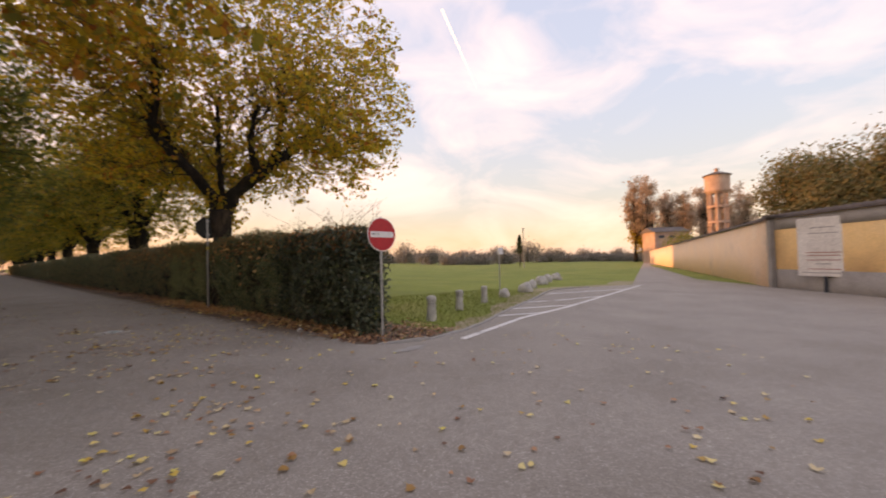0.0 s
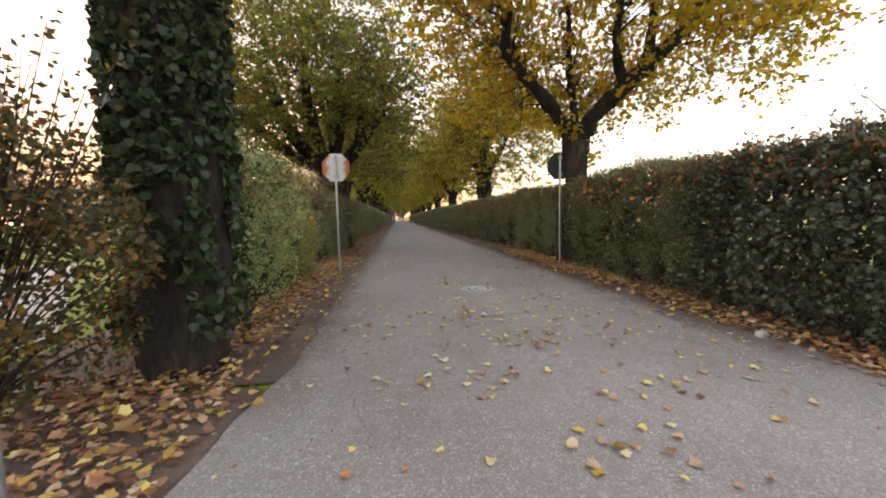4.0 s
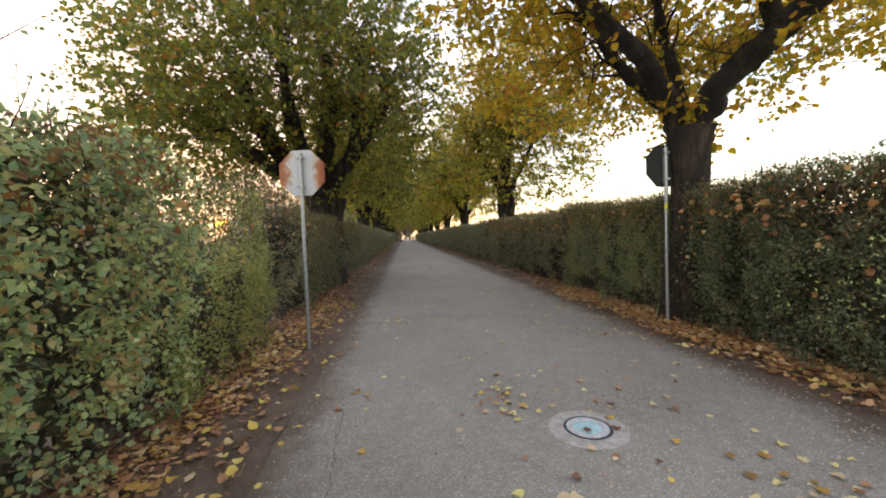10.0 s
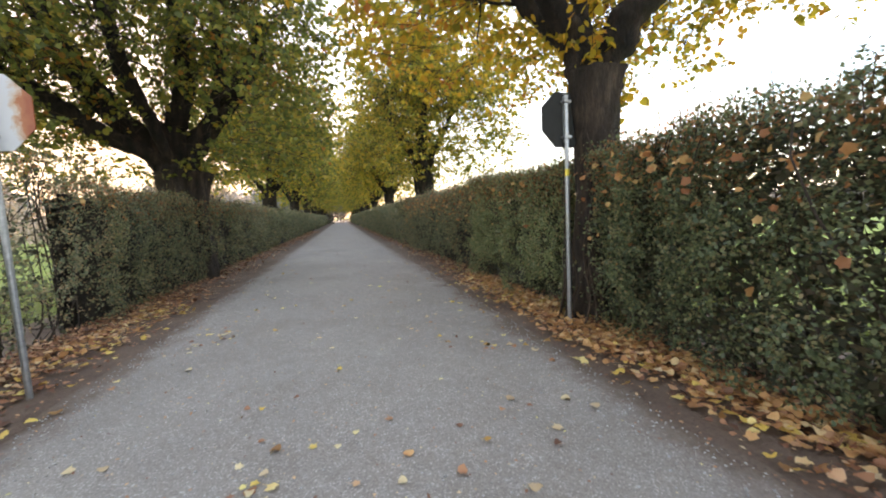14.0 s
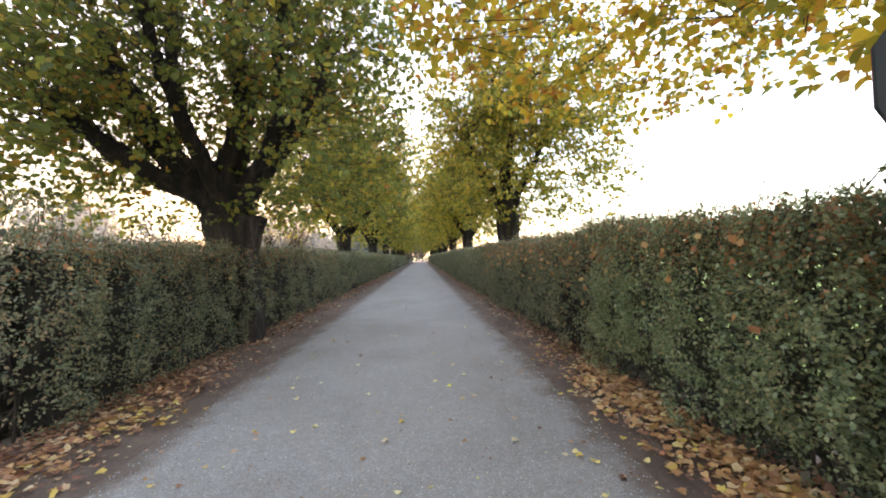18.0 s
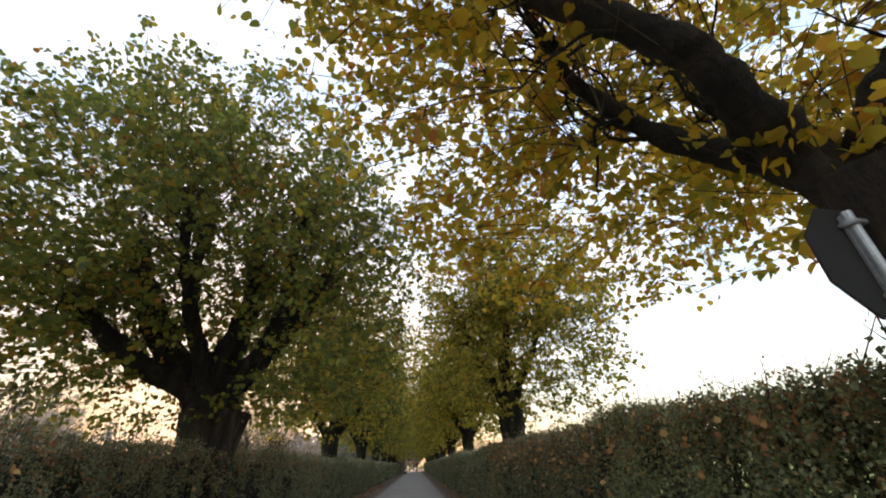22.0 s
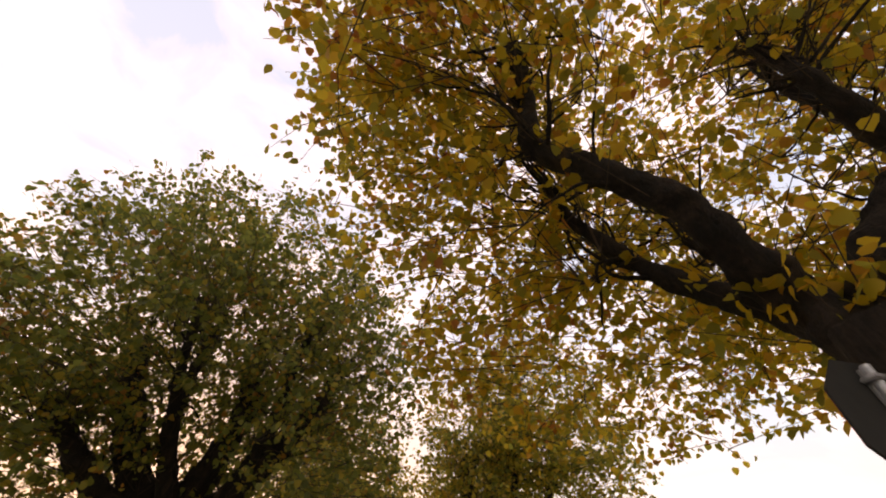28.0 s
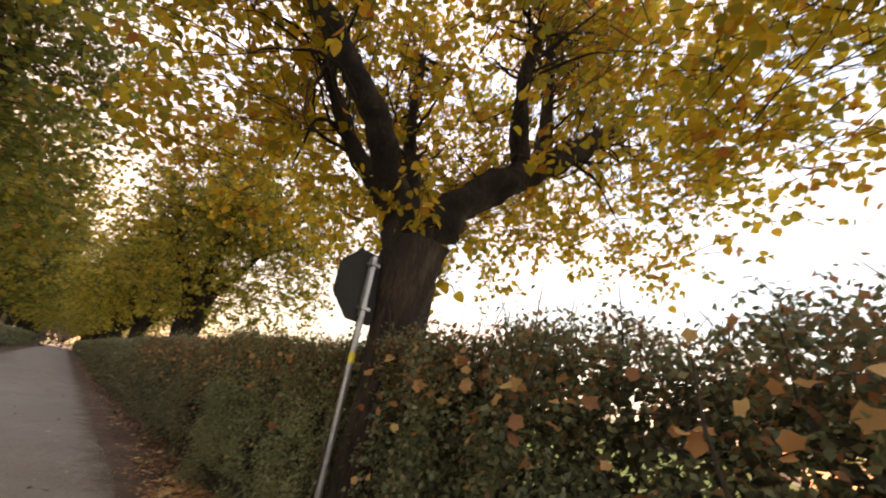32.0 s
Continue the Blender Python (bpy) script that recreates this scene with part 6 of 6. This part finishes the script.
# trodden earth and thin grass along the kerb of the field
WORN = two_scale("worn_turf", [(0.32, (0.20, 0.21, 0.06)), (0.5, (0.30, 0.25, 0.14)), (0.7, (0.40, 0.32, 0.23))], 1.6, 40, 0.95, 0.7, 0.015)
worn = draped("worn_verge", np.arange(4.4, 27, 0.25), lambda x: y_top(x) + 0.05, lambda x: y_top(x) + 0.5 + 0.9 * min(max((x - 7) / 8, 0), 1) + wave(x, 12, 0.35), 4, WORN, -0.016)
tagged(worn, "trodden tan earth and thin grass along the kerb", "soil", kind="structure")

# ---- fallen leaves ----


def camber(x, y):
    """How far the lane's middle stands above its edges."""
    return 0.03 * (1 - min(abs(x) / 2.1, 1) ** 2) * min(max((y + 4.3) / 3, 0), 1)


def litter(name, label, pts, size, mat, lift=0.012, spread=0.03, shape=None, level=0.76):
    r = np.random.default_rng(len(pts))
    p = np.array([(x, y, terrain(x, y) + camber(x, y) + lift + abs(r.normal(0, spread))) for x, y in pts])
    kinds = [shape] if shape else FALLEN
    which = r.integers(0, len(kinds), len(p))
    geos = [leaf_cloud(r, p[which == k] - (0, 0, 0.004), size, 0.0, level, sh) for k, sh in enumerate(kinds) if (which == k).any()]
    ob = put(name, mesh_np(name, *join(geos), mat))
    return tagged(ob, label, "leaves", kind="stuff")


def drifts(n, centre, spread, size=0.16):
    """Leaf places in small loose drifts of two to nine leaves along a wandering line."""
    out = []
    while len(out) < n:
        c = np.array(centre(lr.random())) + lr.normal(0, 1, 2) * spread
        out += list(c + lr.normal(0, size, (int(lr.integers(2, 10)), 2)) * (1.0, 0.8))
    return np.array(out[:n])


lr = np.random.default_rng(55)


def strip(n, x0, x1, y0, y1, side=1):
    """Leaf places thickest at the hedge's foot, thinning onto the lane."""
    u = lr.random(n) ** 0.36
    y = lr.uniform(y0, y1, n)
    dens = np.array([noise.noise(Vector((side * 3.0, k * 0.8, 1.0))) for k in y])
    keep = lr.random(n) < 0.7 + 0.5 * dens
    return np.stack([x0 + (x1 - x0) * u, y], 1)[keep]


litter("fallen_leaves", "tan and brown fallen leaves heaped along the hedge foot", strip(6200, 2.1, 3.2, -4.0, 8), 0.062, LITTER_BROWN, spread=0.035)
litter("fallen_leaves", "brown fallen leaves along the far hedge foot", strip(4600, 2.15, 3.2, 8, 45), 0.08, LITTER_BROWN)
litter("fallen_leaves", "reddish brown fallen leaves along the verge", strip(5600, -2.1, -3.5, -3.4, 8, 2), 0.062, LITTER_BROWN, spread=0.03)
litter("fallen_leaves", "brown leaves along the verge further on", strip(4600, -2.15, -3.5, 8, 45, 2), 0.08, LITTER_BROWN)
LITTER_ORANGE = leaf_material("orange_litter_leaf", [(0.0, (0.36, 0.16, 0.07)), (0.4, (0.60, 0.30, 0.12)), (0.75, (0.74, 0.44, 0.19)), (1.0, (0.78, 0.58, 0.32))], 0.15, 0.7, 0.2, 1.5)
litter("fallen_leaves", "bright orange-brown leaves heaped round the yellow linden", strip(2700, 2.15, 2.95, 0.2, 6.5), 0.066, LITTER_ORANGE, 0.02, 0.04)
litter("fallen_leaves", "orange-brown leaves along the hedge foot", strip(700, 2.2, 2.95, -4.0, 0.2), 0.075, LITTER_ORANGE, 0.02, 0.03)
litter("fallen_leaves", "orange-brown leaves along the loose hedge", strip(900, -2.3, -3.1, -2.5, 7, 2), 0.07, LITTER_ORANGE, 0.02, 0.03)
litter("fallen_leaves", "orange-brown leaves drifted round the linden's foot", np.stack([lr.uniform(2.25, 3.3, 420), lr.uniform(1.7, 3.7, 420)], 1), 0.07, LITTER_ORANGE, 0.03, 0.04)
litter("leaf_crumbs", "small broken brown leaf fragments over the verge", np.concatenate([strip(7000, 1.75, 3.1, -4.3, 12), strip(7000, -1.75, -3.4, -4.3, 12, 2)]), 0.032, LITTER_BROWN, 0.008, 0.008, OVAL)
litter("fallen_leaves", "scattered yellow leaves on the verge", np.concatenate([strip(420, 1.8, 2.9, -4, 8), strip(380, -1.8, -3.0, -4, 6)]), 0.07, LITTER_YELLOW, 0.03, 0.02)
cx, cy2 = lr.uniform(-6.4, -2.3, 5200), lr.uniform(-8.0, -2.9, 5200)
keep = np.array([b > y_top(a) + 0.1 and b < -2.9 - 0.5 * max(0, -4.3 - a) and u < math.exp(-(a + 3.0) ** 2 / 2.6 - (b + 4.4) ** 2 / 4.5) for a, b, u in zip(cx, cy2, lr.random(len(cx)))])
litter("fallen_leaves", "brown leaves covering the corner under the signs", np.stack([cx, cy2], 1)[keep], 0.06, LITTER_BROWN, spread=0.03)
pick = np.flatnonzero(keep)[::3]
litter("fallen_leaves", "yellow leaves among the brown at the corner", np.stack([cx, cy2], 1)[pick], 0.055, LITTER_YELLOW, 0.04, 0.02)
cx, cy2 = lr.uniform(2.3, 4.6, 700), lr.uniform(-5.0, -3.4, 700)
keep = np.array([b > y_top(a) + 0.05 for a, b in zip(cx, cy2)])
litter("fallen_leaves", "brown leaves round the hedge's end", np.stack([cx, cy2], 1)[keep], 0.06, LITTER_BROWN)
sc = np.concatenate([drifts(150, lambda u: (-1.6 + 1.7 * u ** 0.6, -9.6 + 6.2 * u), (0.5, 0.3)), drifts(120, lambda u: (-0.2 + 0.3 * math.sin(9 * u), -3.8 + 5.0 * u), (0.5, 0.3)),
                     drifts(60, lambda u: (0.2, -2.6 + 5.5 * u), (0.9, 0.3), 0.3), drifts(60, lambda u: (-1.5, -3.5 + 9 * u), (0.35, 0.3)), drifts(60, lambda u: (1.7, -4.2 + 9 * u), (0.3, 0.3)),
                     np.stack([lr.uniform(-2.0, 2.0, 150), lr.uniform(-4.4, 12, 150)], 1), np.stack([lr.normal(-0.6, 1.3, 130), lr.normal(-6.4, 1.5, 130)], 1),
                     np.stack([lr.uniform(-3.0, 7, 230), lr.uniform(-10, -4.6, 230)], 1), np.stack([lr.uniform(-2, 2, 160), lr.uniform(12, 40, 160)], 1),
                     np.random.default_rng(91).normal((0.15, -1.6), (0.8, 1.3), (110, 2))])
sc = sc[[b < y_top(a) + 0.2 or abs(a) < 2.1 for a, b in sc]]
lr.shuffle(sc)
LITTER_PALE = leaf_material("pale_litter_leaf", [(0.0, (0.42, 0.27, 0.16)), (0.4, (0.62, 0.47, 0.28)), (0.7, (0.72, 0.60, 0.34)), (1.0, (0.74, 0.62, 0.14))], 0.1, 0.6, 0.2, 1.5)
for k, (mat, text) in enumerate(((LITTER_YELLOW, "single yellow leaves scattered over the asphalt"), (LITTER_PALE, "pale tan leaves scattered over the asphalt"), (LITTER_BROWN, "curled brown leaves scattered over the asphalt"))):
    litter("fallen_leaves", text, sc[k::3], (0.056, 0.06, 0.05)[k], mat, 0.024, 0.006, level=0.93)
litter("leaf_crumbs", "tiny pale leaf scraps and husks on the asphalt", np.stack([lr.uniform(-1.9, 1.9, 900), lr.uniform(-3.0, 9, 900)], 1), 0.018, LITTER_PALE, 0.016, 0.003, OVAL, 0.9)
kb = np.stack([lr.normal(0, 0.09, 160) + np.linspace(-2.5, -3.6, 160), np.linspace(-5.0, -7.2, 160) + lr.normal(0, 0.16, 160) - 0.12], 1)
litter("fallen_leaves", "yellow leaves gathered against the kerb", kb, 0.075, LITTER_YELLOW, 0.02, 0.02, level=0.75)

# loose grit on the lane, thickest towards its edges
ng = 5200
side_u = lr.random(ng)
gxs = np.where(side_u < 0.6, lr.choice([-1, 1], ng) * (2.1 - np.abs(lr.normal(0, 0.28, ng))), lr.uniform(-2, 2, ng))
gys = lr.uniform(-4.2, 9, ng)
gs = lr.uniform(0.003, 0.012, ng)
octa = np.array([(1, 0, 0), (-1, 0, 0), (0, 1, 0), (0, -1, 0), (0, 0, 0.7), (0, 0, -0.7)])
octf = np.array([(0, 2, 4), (2, 1, 4), (1, 3, 4), (3, 0, 4), (2, 0, 5), (1, 2, 5), (3, 1, 5), (0, 3, 5)])
crown_z = np.array([camber(a, b) for a, b in zip(gxs, gys)])
gpos = np.stack([gxs, gys, np.array([terrain(a, b) for a, b in zip(gxs, gys)]) + 0.011 + crown_z], 1)
gv2 = (gpos[:, None] + octa[None] * gs[:, None, None] * lr.uniform(0.6, 1.3, (ng, 6, 1))).reshape(-1, 3)
grit = put("grit", mesh_np("grit", gv2, (octf[None] + 6 * np.arange(ng)[:, None, None]).reshape(-1, 3), STONE))
tagged(grit, "loose pale grit scattered on the asphalt", "grit", kind="stuff")
litter("leaf_crumbs", "small bits of leaf and twig on the asphalt", np.stack([lr.uniform(-2.1, 2.1, 1700), lr.uniform(-4.3, 10, 1700)], 1), 0.022, LITTER_BROWN, 0.03, 0.004, OVAL)

# ---- sun's disc and vapour trail, far off ----
glow = bpy.data.materials.new("sun_glow")
glow.use_nodes = True
gn = glow.node_tree.nodes
gn.remove(gn["Principled BSDF"])
em = gn.new("ShaderNodeEmission")
em.inputs["Color"].default_value, em.inputs["Strength"].default_value = (1.0, 0.36, 0.07, 1), 2.5
glow.node_tree.links.new(em.outputs["Emission"], gn["Material Output"].inputs["Surface"])
bm = bmesh.new()
bmesh.ops.create_uvsphere(bm, u_segments=24, v_segments=16, radius=34)
me = bpy.data.meshes.new("sun_disc")
bm.to_mesh(me)
bm.free()
me.materials.append(glow)
disc_ob = new("backdrop_sun", me)
disc_ob.location = SUN_DIR * 2800
tagged(disc_ob, "low orange evening sun", "sun", kind="structure")
trail_mat = bpy.data.materials.new("vapour_sunlit_glow")
trail_mat.use_nodes = True
tn = trail_mat.node_tree.nodes
tn.remove(tn["Principled BSDF"])
# Emission stands in for sunlight on the trail, which gives off none itself.
te = tn.new("ShaderNodeEmission")
te.inputs["Color"].default_value, te.inputs["Strength"].default_value = (1.0, 0.97, 0.95, 1), 0.75
trail_mat.node_tree.links.new(te.outputs["Emission"], tn["Material Output"].inputs["Surface"])
a, c = np.array([0.6495, 0.5245, 0.5505]) * 3800, np.array([0.7579, 0.5106, 0.4059]) * 3800
side = unit(np.cross(c - a, a)) * 7.0
tv = [a - side * 1.4, a + side * 1.4, (a + c) / 2 + side, (a + c) / 2 - side, c + side * 0.35, c - side * 0.35]
trail = put("backdrop_vapour_trail", mesh_np("backdrop_vapour_trail", tv, [(0, 1, 2, 3), (3, 2, 4, 5)], trail_mat))
tagged(trail, "thin white vapour trail high in the sky", "vapour trail", kind="structure")
